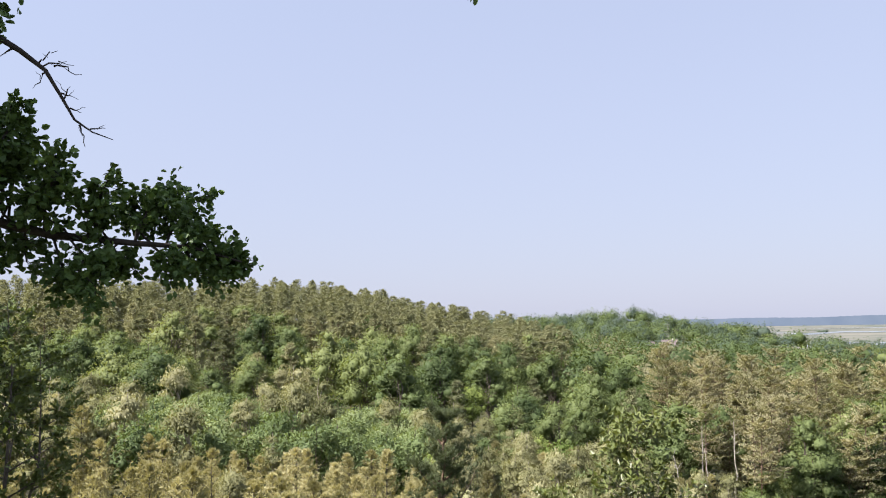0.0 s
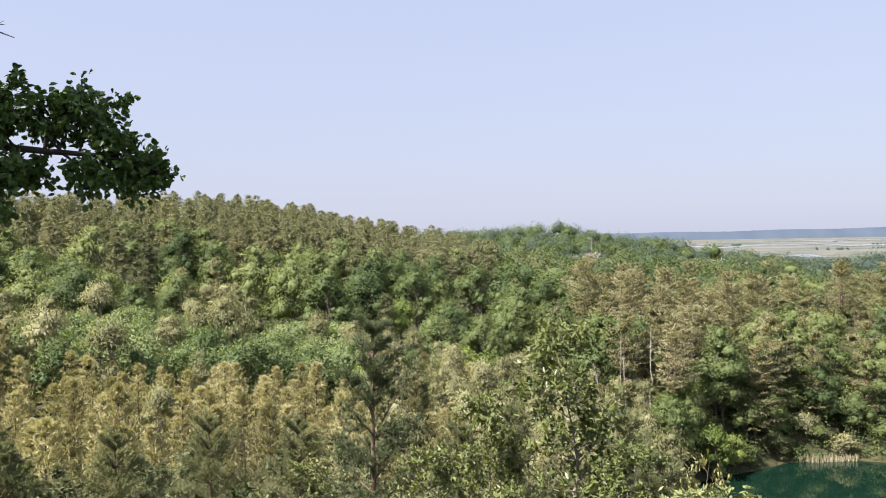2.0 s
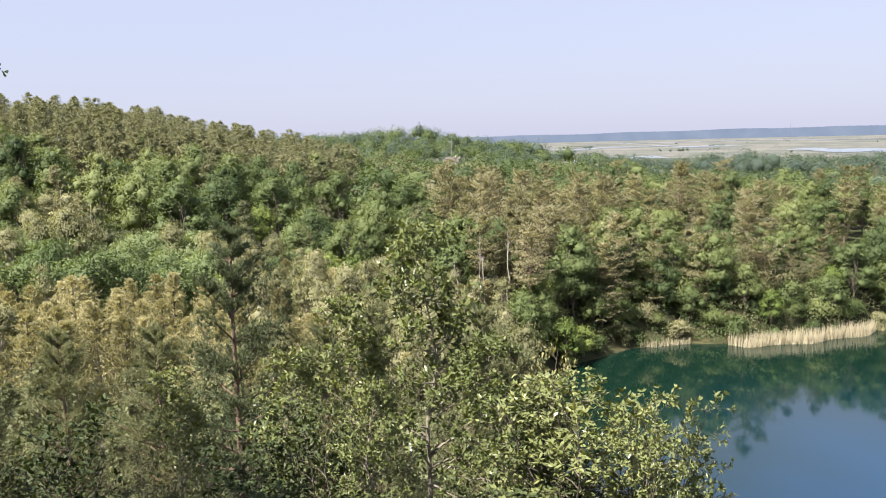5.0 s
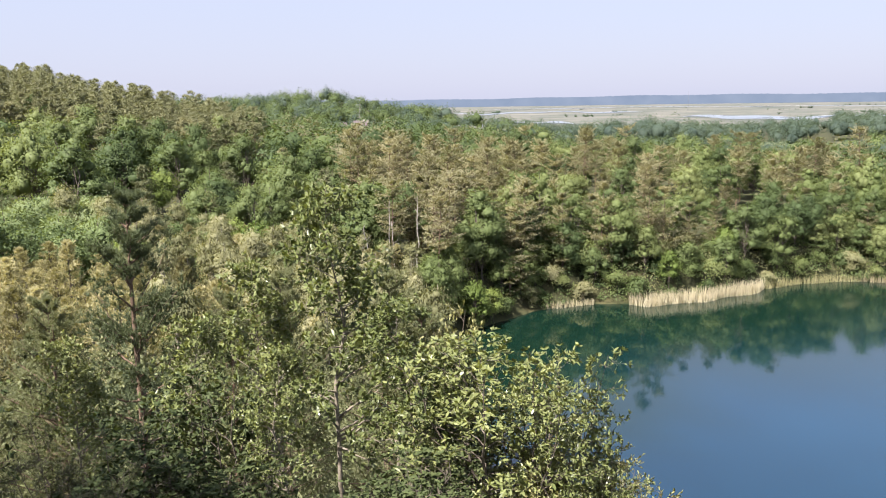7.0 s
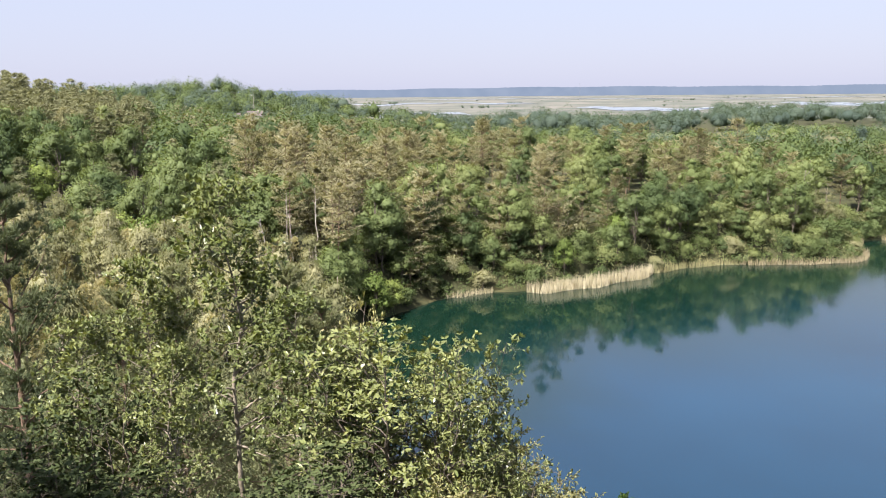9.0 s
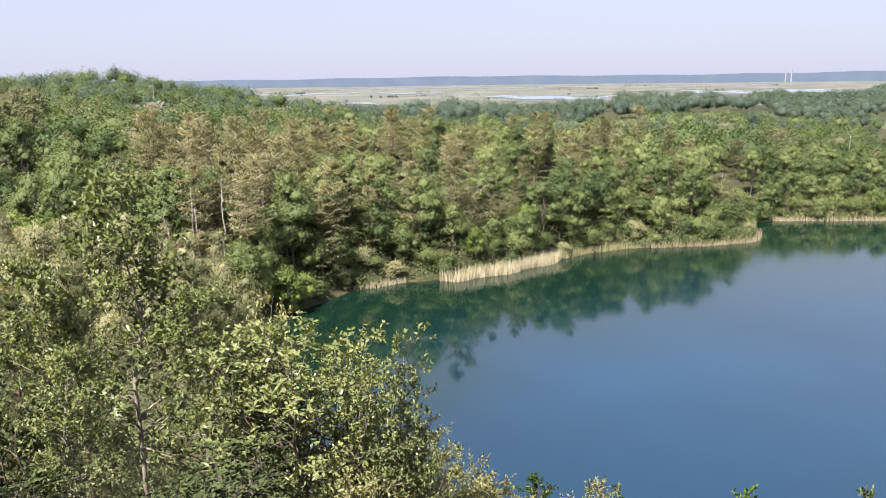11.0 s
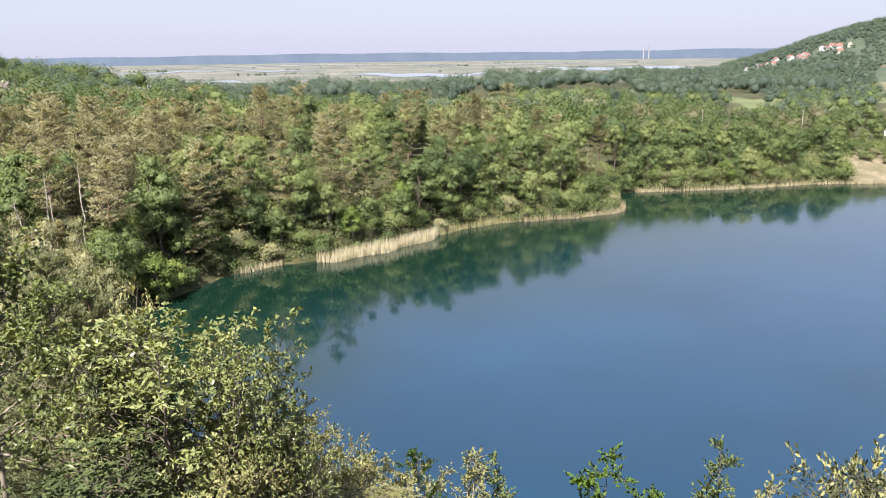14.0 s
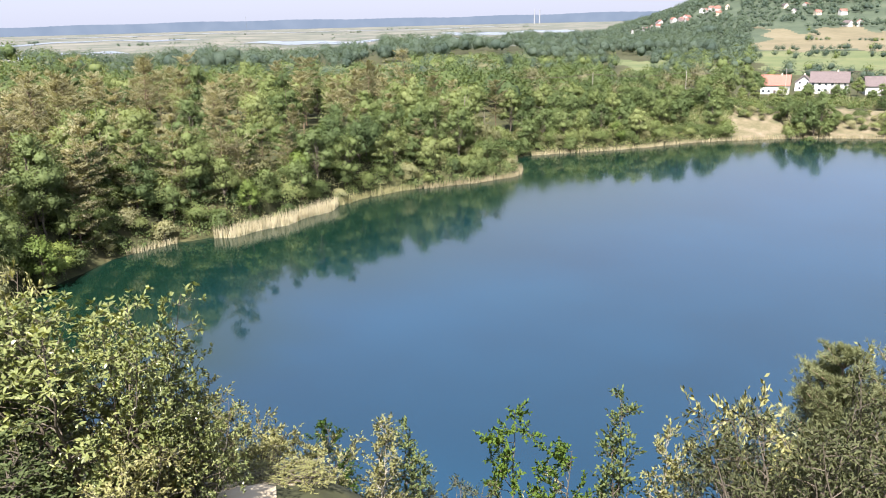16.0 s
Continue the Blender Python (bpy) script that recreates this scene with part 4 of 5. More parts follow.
# ---- reeds ----
def reed_bed(name, label, ring, depth, height, mat, density, seed, out=0.0):
    """Upright blades in a strip along a stretch of the shore."""
    rng = np.random.default_rng(seed)
    p = np.array(ring, float)
    seg = np.linalg.norm(np.diff(p, axis=0), axis=1)
    run = np.concatenate([[0], np.cumsum(seg)])
    k = int(run[-1] * depth * density)
    s = rng.uniform(0, run[-1], k)
    x, y = np.interp(s, run, p[:, 0]), np.interp(s, run, p[:, 1])
    j = np.clip(np.searchsorted(run, s) - 1, 0, len(seg) - 1)
    t = np.diff(p, axis=0)[j] / seg[j][:, None]
    nrm = np.stack([t[:, 1], -t[:, 0]], -1)                    # towards the water
    ends = np.minimum(1, np.minimum(s, run[-1] - s) / 4 + 0.15)
    off = rng.uniform(-0.35, 0.65, k) * depth * ends * (0.75 + 0.25 * np.sin(s * 0.45)) + out
    c = np.stack([x, y, np.full(k, -0.1)], -1)
    c[:, :2] += nrm * off[:, None]
    soup = Soup()
    d = np.tile([0, 0, 1.0], (k, 1)) + rng.normal(size=(k, 3)) * 0.12
    soup.spikes(c, d, rng, height, 0.16, 1, 0.05)
    return tagged(mesh_object(name, soup.verts(), soup.F, mat), label, "reeds", kind="stuff")


def shore_between(az0, az1, rmin=120):
    """The far shoreline between two bearings, in order of bearing."""
    az = np.degrees(np.arctan2(LAKE[:, 0], LAKE[:, 1]))
    r = np.hypot(LAKE[:, 0], LAKE[:, 1])
    ok = (az >= az0) & (az <= az1) & (r > rmin)
    return LAKE[ok]


reed_bed("reed_bed", "broad bed of pale dry reeds in the shallows", shore_between(34.9, 44.2), 4.6, 3.2, REED, 11, 1, 1.2)
reed_bed("reed_bed", "thin fringe of dry reeds under overhanging trees", shore_between(28.5, 33.5), 2.0, 1.8, REED, 9, 2, 0.2)
reed_bed("reed_bed", "mixed green and straw reeds along the shore", shore_between(44.0, 50.5), 2.6, 2.2, REED_GREEN, 9, 3, 0.3)
reed_bed("reed_bed", "low straw-coloured reeds along the shore", shore_between(50.0, 57.9, 150), 2.4, 1.9, REED, 9, 4, 0.3)
reed_bed("reed_bed", "strip of pale reeds along the far bank", shore_between(58.2, 90, 260), 2.6, 1.7, REED, 7, 5, 0.3)


# ---- near trees on the lookout slope ----
def shrub(name, label, h, w, mat, bark, seed, stems=4, branches=14, twigs=6, per=7, leaf=0.1, ratio=0.42, fan=0.5, low=0.2, up=0.45, category="bush", rosette=0, curve=0.6):
    """A near woody plant: stems, branches, twigs, and leaves set along each twig."""
    rng = np.random.default_rng(seed)
    tree = thing(name, label, category)
    wood, crown = Soup(), Soup()
    P, D = [], []
    for i in range(stems):
        a = rng.uniform(0, 6.28)
        lean = rng.uniform(0.1, fan) * w / 2 if stems > 1 else 0.02 * w
        hh = h * (rng.uniform(0.78, 1.0) if i else 1.0)
        top = np.array([math.cos(a) * lean, math.sin(a) * lean, hh])
        r0 = 0.007 * hh + 0.008
        pts = wood.limb((rng.normal() * 0.08, rng.normal() * 0.08, -0.2), top, r0, 0.004, rng, 0.05, 9, 6)
        for j in range(branches):
            s = low + (0.99 - low) * (j + rng.uniform(0, 1)) / branches
            b0 = np.array([np.interp(s, np.linspace(0, 1, 9), pts[:, q]) for q in range(3)])
            a = rng.uniform(0, 6.28)
            reach = (w / 2 - lean * 0.5) * (1 - s) ** curve * rng.uniform(0.55, 1.15) + 0.12
            d = unit(np.array([math.cos(a), math.sin(a), up + rng.normal() * 0.2]))
            b1 = b0 + d * reach
            bp = wood.limb(b0, b1, r0 * 0.6 * (1 - s) + 0.005, 0.0025, rng, 0.08, 5, 4)
            for q in range(twigs):
                u = rng.uniform(0.25, 1.0)
                t0 = np.array([np.interp(u, np.linspace(0, 1, 5), bp[:, m]) for m in range(3)])
                td = unit(d * 0.7 + rng.normal(size=3) * 0.6 + np.array([0, 0, 0.25]))
                tl = rng.uniform(0.5, 1.1) * leaf * 3.2
                wood.tube([t0, t0 + td * tl], [0.003, 0.0015], 3)
                v = np.linspace(0.15, 1.0, per)
                P.append(t0 + td * tl * v[:, None])
                D.append(td * (0.5 + 0.9 * v[:, None]) + rng.normal(size=(per, 3)) * 0.75)
                if rosette:
                    ring = unit(np.cross(td, rng.normal(size=(rosette, 3))))
                    P.append(np.tile(t0 + td * tl, (rosette, 1)))
                    D.append(ring + td * rng.uniform(0.1, 1.1, (rosette, 1)))
    P, D = np.concatenate(P), np.concatenate(D)
    out = unit((P - np.array([0, 0, 0.1 * h])) / np.array([w, w, h]) * 2 + np.array([0, 0, 0.3]))
    crown.leaves(P, D, rng, leaf, leaf * ratio, 0.22, oval=leaf > 0.085, soft=unit(out * 0.8 + rng.normal(size=P.shape) * 0.35))
    mesh_object("trunk", wood.verts(), wood.F, bark, tree, smooth=True)
    mesh_object("foliage", crown.verts(), crown.F, mat, tree, normals=crown.soft())
    return tree


def at_bearing(ob, az, r, scale=1.0, spin=0.0, tip_el=None, height=None, sink=0.0):
    """Sets a near plant on the slope; with tip_el its height is scaled so that its top shows at that elevation."""
    x, y = polar(az, r)
    g = ground_at(x, y) - sink
    sz = scale
    if tip_el is not None:
        sz = (EYE_Z + r * math.tan(radians(tip_el)) - g) / height
        scale = scale if scale != 1.0 else min(1.35, max(0.75, sz))
    m = Matrix.Translation((x, y, g)) @ Matrix.Rotation(spin, 4, "Z") @ Matrix.Diagonal((scale, scale, sz, 1))
    if ob.name in USED:
        return copy_thing(ob, m @ Matrix.Diagonal((*[1 / v for v in ob.scale], 1)))
    USED.add(ob.name)
    ob.matrix_basis = m
    return ob


lookout_pine = pine("young_pine", "open young pine with an orange upper trunk and sparse boughs", 9.0, 3.6, foliage("lookout_pine_needles", (0.06, 0.08, 0.042), (0.125, 0.145, 0.072), (0.22, 0.23, 0.115), 0.2, leaf_share=0.25), 207, 0.12, 17, 6, 40, 0.16, 0.014, 16, 0.45, 0.6, gaps=0.15, bough=5, pads=False, layered=False)
at_bearing(lookout_pine, -0.9, 17, 1.0, 0.4, -6.3, 9.0)

aspen = shrub("aspen_sapling", "slender pale-stemmed sapling with clustered glossy leaves", 9.0, 4.4, LEAF_NEAR, BARK_ASPEN, 211, 1, 60, 9, 4, 0.14, 0.4, 0.1, 0.36, 0.5, "tree", rosette=7, curve=0.6)
at_bearing(aspen, 13.3, 14, 1.0, 0.0, -6.5, 9.0)
for az, r, el, sc in ((7.6, 14.5, -11.5, 0.66), (3.0, 13.5, -15.0, 0.56), (18.0, 13.0, -14.8, 0.6), (22.0, 12.0, -17.6, 0.5), (-5.0, 14.0, -15.5, 0.52), (8.8, 11.5, -17.5, 0.45)):
    at_bearing(aspen, az, r, sc, az, el, 9.0)

sallow = shrub("sallow_bush", "tall sallow bush with pale green upright leafy shoots", 6.2, 4.6, LEAF_NEAR, BARK, 221, 7, 18, 5, 4, 0.125, 0.36, 0.75, 0.22, 0.7, "bush", rosette=7)
at_bearing(sallow, 25.2, 11.5, 0.95, 0.3, -16.9, 6.2)
at_bearing(sallow, 28.6, 11.0, 0.62, 2.1, -18.4, 6.2)
at_bearing(sallow, 31.6, 11.2, 0.5, 4.0, -21.2, 6.2)
at_bearing(sallow, 33.6, 11.0, 0.42, 1.1, -25.6, 6.2)
alder = shrub("alder_bush", "leafy bush on the slope below the lookout, coloured dark for shade", 5.0, 3.6, LEAF_SHADE, BARK, 231, 6, 15, 4, 4, 0.14, 0.42, 0.7, 0.1, 0.5, "bush", rosette=6)
olive = shrub("oleaster_bush", "grey-green oleaster bush with narrow leaves", 4.0, 3.6, LEAF_OLIVE, BARK, 241, 7, 18, 8, 8, 0.084, 0.3, 0.8, 0.08, 0.5, "bush")
bright = shrub("sallow_bush", "yellow-green leafy bush, coloured pale for full sun", 3.2, 3.0, LEAF_SUNLIT, BARK, 251, 6, 16, 7, 8, 0.085, 0.42, 0.8, 0.08, 0.5, "bush")
rowan = shrub("leafy_tree", "shaded small-leaved tree beside the lookout", 9.5, 5.2, LEAF_DARK, BARK, 261, 4, 38, 8, 10, 0.10, 0.5, 0.4, 0.15, 0.4, "tree")
at_bearing(rowan, -27.8, 13, 1.0, 0.5, 2.2, 9.5)

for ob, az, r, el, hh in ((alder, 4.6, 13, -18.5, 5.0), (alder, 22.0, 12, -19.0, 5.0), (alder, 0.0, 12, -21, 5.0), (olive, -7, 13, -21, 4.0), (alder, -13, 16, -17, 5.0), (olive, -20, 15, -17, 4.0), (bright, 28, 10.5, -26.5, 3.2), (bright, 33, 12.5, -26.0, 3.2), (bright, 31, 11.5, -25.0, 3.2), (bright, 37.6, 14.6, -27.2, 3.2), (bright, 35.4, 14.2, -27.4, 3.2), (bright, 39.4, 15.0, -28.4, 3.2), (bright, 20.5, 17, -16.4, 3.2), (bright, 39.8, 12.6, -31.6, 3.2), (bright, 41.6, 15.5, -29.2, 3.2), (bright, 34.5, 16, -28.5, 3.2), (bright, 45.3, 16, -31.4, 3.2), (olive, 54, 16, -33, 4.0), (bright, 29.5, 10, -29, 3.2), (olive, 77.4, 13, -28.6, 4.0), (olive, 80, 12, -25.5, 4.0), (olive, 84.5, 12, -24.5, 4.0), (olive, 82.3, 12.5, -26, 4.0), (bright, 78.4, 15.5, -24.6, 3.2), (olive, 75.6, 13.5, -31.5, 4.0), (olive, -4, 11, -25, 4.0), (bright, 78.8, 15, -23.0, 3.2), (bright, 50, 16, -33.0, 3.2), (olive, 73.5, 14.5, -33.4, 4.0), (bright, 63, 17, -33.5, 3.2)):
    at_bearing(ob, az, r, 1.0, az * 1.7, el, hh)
shade_bush = shrub("alder_bush", "leafy bush below the lookout, coloured dark olive for the shade", 5.0, 3.8, LEAF_SHADE, BARK, 235, 6, 15, 4, 4, 0.14, 0.42, 0.7, 0.1, 0.5, "bush", rosette=6)
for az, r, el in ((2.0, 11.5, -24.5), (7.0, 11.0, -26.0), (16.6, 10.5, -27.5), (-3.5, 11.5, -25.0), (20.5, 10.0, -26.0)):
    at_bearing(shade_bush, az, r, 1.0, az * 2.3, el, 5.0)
NEAR_PINE = pine("young_pine", "dense young pine with upright shoots near the lookout, needles coloured for shade", 5.5, 3.2, PINE_SHADED, 49, 0.03, 20, 9, 66, 0.075, 0.009, 8, 0.4, 0.75, gaps=0.08, pads=False, layered=False)
for az, r, el in ((82.3, 15, -21.4), (85.5, 15, -19.0), (80.8, 15, -23.0), (20.2, 20, -15.0), (17, 20, -12.6), (-6, 22, -12.5), (-12, 24, -12.0), (5.5, 21, -13.5), (9.5, 24, -12), (-18, 22, -12.5), (-25, 21, -12.5)):
    at_bearing(NEAR_PINE, az, r, 1.0, az, el, 5.5)

locust = shrub("locust_sapling", "bright green locust sapling with feathery leaves", 3.6, 1.9, LEAF_LOCUST, BARK, 271, 1, 20, 10, 14, 0.075, 0.5, 0.1, 0.25, 0.35, "tree", curve=0.35)
dark_sapling = shrub("pear_sapling", "dark narrow sapling with small round leaves", 3.8, 1.3, LEAF_GREEN, BARK, 281, 2, 32, 8, 8, 0.065, 0.6, 0.3, 0.15, 0.7, "tree")
pale_sapling = shrub("birch_sapling", "pale sunlit sapling with yellowish leaf tips", 3.2, 1.3, LEAF_SUNLIT, BARK_PALE, 291, 2, 28, 8, 8, 0.065, 0.5, 0.3, 0.15, 0.6, "tree")
for ob, az, r, el, hh in ((locust, 43.3, 15, -28.9, 3.6), (pale_sapling, 47.5, 15, -29.0, 3.2), (dark_sapling, 50.2, 16, -29.0, 3.8), (locust, 58.2, 16, -28.3, 3.6), (locust, 62.8, 16, -30.6, 3.6), (dark_sapling, 66.4, 16, -27.5, 3.8), (pale_sapling, 70.6, 16, -28.9, 3.2)):
    at_bearing(ob, az, r, 1.0, az, el, hh)


def oak():
    """The old oak beside the lookout: its trunk stands clear of the view, one leafy limb and a dead branch reach into it."""
    rng = np.random.default_rng(301)
    base = polar(-52, 8.5)
    g = ground_at(*base)
    tree = thing("oak_tree", "old oak with a dark leafy limb and a dead branch", "tree", at=(base[0], base[1], g))
    o = np.array([base[0], base[1], g])
    wood, dead, crown = Soup(), Soup(), Soup()
    s = np.linspace(0, 1, 9)
    wood.tube(np.stack([0.15 * np.sin(s * 4), 0.1 * s, -0.3 + s * 8.5], -1), 0.34 - 0.2 * s, 10)
    R = 8.0
    limb_a = wood.limb((0, 0, 2.6), spot(-31, 7.5, R) - o, 0.13, 0.06, rng, 0.04, 7, 7)
    main = [spot(-31, 7.5, R), spot(-27, 6.6, R), spot(-22, 6.2, R), spot(-18.5, 6.0, R), spot(-15, 5.0, R)]
    wood.tube(np.array(main) - o, [0.05, 0.042, 0.03, 0.02, 0.008], 6)
    twigs = [(-30.5, 8, -29.6, 14.8), (-29.5, 7.6, -28.8, 12.8), (-28.0, 7.0, -26.8, 11.2), (-30, 8, -30.6, 14.0), (-30, 7.2, -29.5, 13.2), (-29, 7, -31.5, 11), (-27.5, 6.7, -27.0, 11.2), (-26, 6.5, -28.6, 9.2), (-25, 6.4, -23.8, 10.4), (-23.5, 6.3, -25.5, 8.6), (-22, 6.2, -20.9, 9.4), (-21, 6.2, -22.4, 8.2), (-20, 6.1, -17.9, 9.2), (-22, 6.2, -19.6, 10.0),
             (-19, 6.0, -17.3, 6.8), (-18, 5.9, -19.2, 7.8), (-16.5, 5.5, -15.8, 5.3), (-15.5, 5.2, -15.6, 4.6), (-27, 6.6, -26.2, 3.2), (-26, 6.5, -24.4, 2.4), (-24, 6.3, -22.0, 4.6), (-21, 6.1, -19.4, 4.0), (-19, 6, -17.2, 3.6), (-30, 7.2, -30.5, 4.6), (-28.5, 6.9, -28.4, 4.8), (-17, 5.6, -16.0, 4.0), (-23, 6.2, -24.3, 4.2), (-31, 7.3, -32, 13.5), (-31, 7.3, -33, 7)]
    P, D = [], []
    for a0, e0, a1, e1 in twigs:
        r0, r1 = R, R + rng.uniform(-0.6, 0.6)
        b0, b1 = spot(a0, e0, r0) - o, spot(a1, e1, r1) - o
        pts = wood.limb(b0, b1, 0.014, 0.004, rng, 0.12, 6, 4)
        for _ in range(19):
            u = rng.uniform(0.25, 1.0)
            t0 = np.array([np.interp(u, np.linspace(0, 1, 6), pts[:, m]) for m in range(3)])
            td = unit(unit(b1 - b0) * 0.5 + rng.normal(size=3) * 0.75)
            tl = rng.uniform(0.1, 0.26)
            wood.tube([t0, t0 + td * tl], [0.004, 0.002], 3)
            v = np.linspace(0.35, 1.0, 10)
            P.append(t0 + td * tl * v[:, None] + rng.normal(size=(10, 3)) * 0.035)
            D.append(td * 0.7 + rng.normal(size=(10, 3)) * 0.8)
    # twig overhead, only its leafy end hangs into view
    wood.limb((0, 0, 7.5), spot(0, 27, 8) - o, 0.06, 0.012, rng, 0.1, 8, 5)
    wood.limb(spot(0, 27, 8) - o, spot(1.9, 23.6, 8) - o, 0.01, 0.004, rng, 0.1, 5, 4)
    P.append(np.tile(spot(1.9, 23.5, 8) - o, (5, 1)) + rng.normal(size=(5, 3)) * 0.03)
    D.append(rng.normal(size=(5, 3)) * 0.6 + np.array([0, 0, -0.6]))
    # leafy stub above the dead branch
    for _ in range(12):
        P.append(np.tile(spot(-31.0, 19.6, 7.5) - o, (8, 1)) + rng.normal(size=(8, 3)) * np.array([0.09, 0.09, 0.12]))
        D.append(rng.normal(size=(8, 3)))
    P, D = np.concatenate(P), np.concatenate(D)
    # rounded lobed leaves: a long blade crossed by a shorter, broader one
    crown.leaves(P, D, rng, 0.08, 0.05, 0.2, oval=True)
    crown.leaves(P + unit(D) * 0.02, D + rng.normal(size=D.shape) * 0.35, rng, 0.052, 0.055, 0.2, oval=True)
    wood.limb((0, 0, 4.2), spot(-31, 18.9, 7.5) - o, 0.09, 0.03, rng, 0.05, 7, 6)
    path = [spot(a, e, 7.5) - o for a, e in ((-31, 18.9), (-29.2, 18.0), (-27.7, 17.0), (-26.8, 15.6), (-25.9, 14.1), (-24.8, 13.4), (-23.5, 13.0))]
    dead.tube(path, [0.03, 0.024, 0.019, 0.015, 0.011, 0.007, 0.003], 6)
    for a0, e0, a1, e1 in ((-27.9, 17.2, -26.0, 17.5), (-28.2, 17.3, -27.0, 18.3), (-27.6, 16.9, -28.4, 15.8), (-26.9, 15.7, -25.7, 15.4), (-26.2, 14.8, -25.5, 14.6), (-25.6, 13.8, -25.2, 12.4), (-25.0, 13.5, -24.0, 13.7), (-29.5, 18.1, -30.5, 17.3), (-27.2, 17.3, -25.5, 17.0), (-26.6, 15.3, -26.2, 16.2)):
        dead.limb(spot(a0, e0, 7.5) - o, spot(a1, e1, 7.5) - o, 0.009, 0.002, rng, 0.2, 6, 4)
        m0 = (np.array([a0, e0]) + [a1, e1]) / 2
        dead.limb(spot(*m0, 7.5) - o, spot(m0[0] + rng.normal() * 0.6, m0[1] + rng.uniform(0.2, 0.7), 7.5) - o, 0.004, 0.0015, rng, 0.2, 4, 3)
    # unseen crown lobes over and behind the lookout, added to shade the slope
    top = Soup()
    for c, r in (((-4.5, 3.2, 13.0), 2.3), ((-5.2, 1.3, 12.4), 2.4), ((-6.0, 2.8, 11.4), 2.2), ((-4.0, -2.6, 12.0), 2.4), ((-2.0, 0.3, 12.6), 2.0), ((-3.0, -1.2, 12.8), 2.0)):
        wood.limb((0.1, 0.1, 6.5), c, 0.12, 0.03, rng, 0.08, 6, 5)
        d = sphere_dirs(rng, 900, -0.8)
        top.leaves(np.array(c) + d * r * rng.uniform(0.5, 1.0, (900, 1)), d + rng.normal(size=d.shape) * 0.7, rng, 0.34, 0.22)
    mesh_object("crown", top.verts(), top.F, LEAF_OAK, tree)
    mesh_object("trunk", wood.verts(), wood.F, BARK_BLACK, tree, smooth=True)
    mesh_object("dead_branch", dead.verts(), dead.F, BARK_BLACK, tree, "bare dead branch", smooth=True)
    mesh_object("foliage", crown.verts(), crown.F, LEAF_OAK, tree)


oak()


# ---- houses, poles and masts ----
def box(soup, a, b):
    (x0, y0, z0), (x1, y1, z1) = a, b
    V = [(x, y, z) for z in (z0, z1) for y in (y0, y1) for x in (x0, x1)]
    soup.add(V, [[0, 2, 3, 1], [4, 5, 7, 6], [0, 1, 5, 4], [2, 6, 7, 3], [0, 4, 6, 2], [1, 3, 7, 5]])


def box_part(name, a, b, mat, parent, label=""):
    s = Soup()
    box(s, a, b)
    return mesh_object(name, s.verts(), s.F, mat, parent, label)


WHITE_WALL = surface("white_render_wall", [(0.3, (0.400, 0.392, 0.368)), (0.7, (0.528, 0.520, 0.496))], 0.6, 0.9, 0.2)
CREAM_WALL = surface("cream_render_wall", [(0.3, (0.50, 0.44, 0.34)), (0.7, (0.66, 0.60, 0.48))], 0.6, 0.9, 0.2)
RED_ROOF = surface("red_tile_roof", [(0.3, (0.210, 0.088, 0.066)), (0.7, (0.280, 0.128, 0.100))], 1.5, 0.8, 0.5)
GREY_ROOF = surface("grey_brown_roof", [(0.3, (0.080, 0.061, 0.060)), (0.7, (0.140, 0.113, 0.110))], 1.5, 0.8, 0.5)
DARK_GLASS = material("window_glass")[0]
DARK_GLASS.node_tree.nodes["Principled BSDF"].inputs["Base Color"].default_value = (0.03, 0.04, 0.05, 1)
DARK_GLASS.node_tree.nodes["Principled BSDF"].inputs["Roughness"].default_value = 0.08
FRAME_PAINT = surface("painted_frame", [(0.3, (0.55, 0.54, 0.52)), (0.7, (0.72, 0.71, 0.70))], 3, 0.6, 0.1)
STEEL = surface("grey_steel", [(0.3, (0.10, 0.11, 0.12)), (0.7, (0.17, 0.18, 0.19))], 3, 0.5, 0.1)
# Concrete of the far chimneys, colour blended towards bluish grey haze.
CONCRETE = surface("pale_concrete", [(0.3, (0.20, 0.21, 0.225)), (0.7, (0.25, 0.26, 0.28))], 2, 0.9, 0.2)


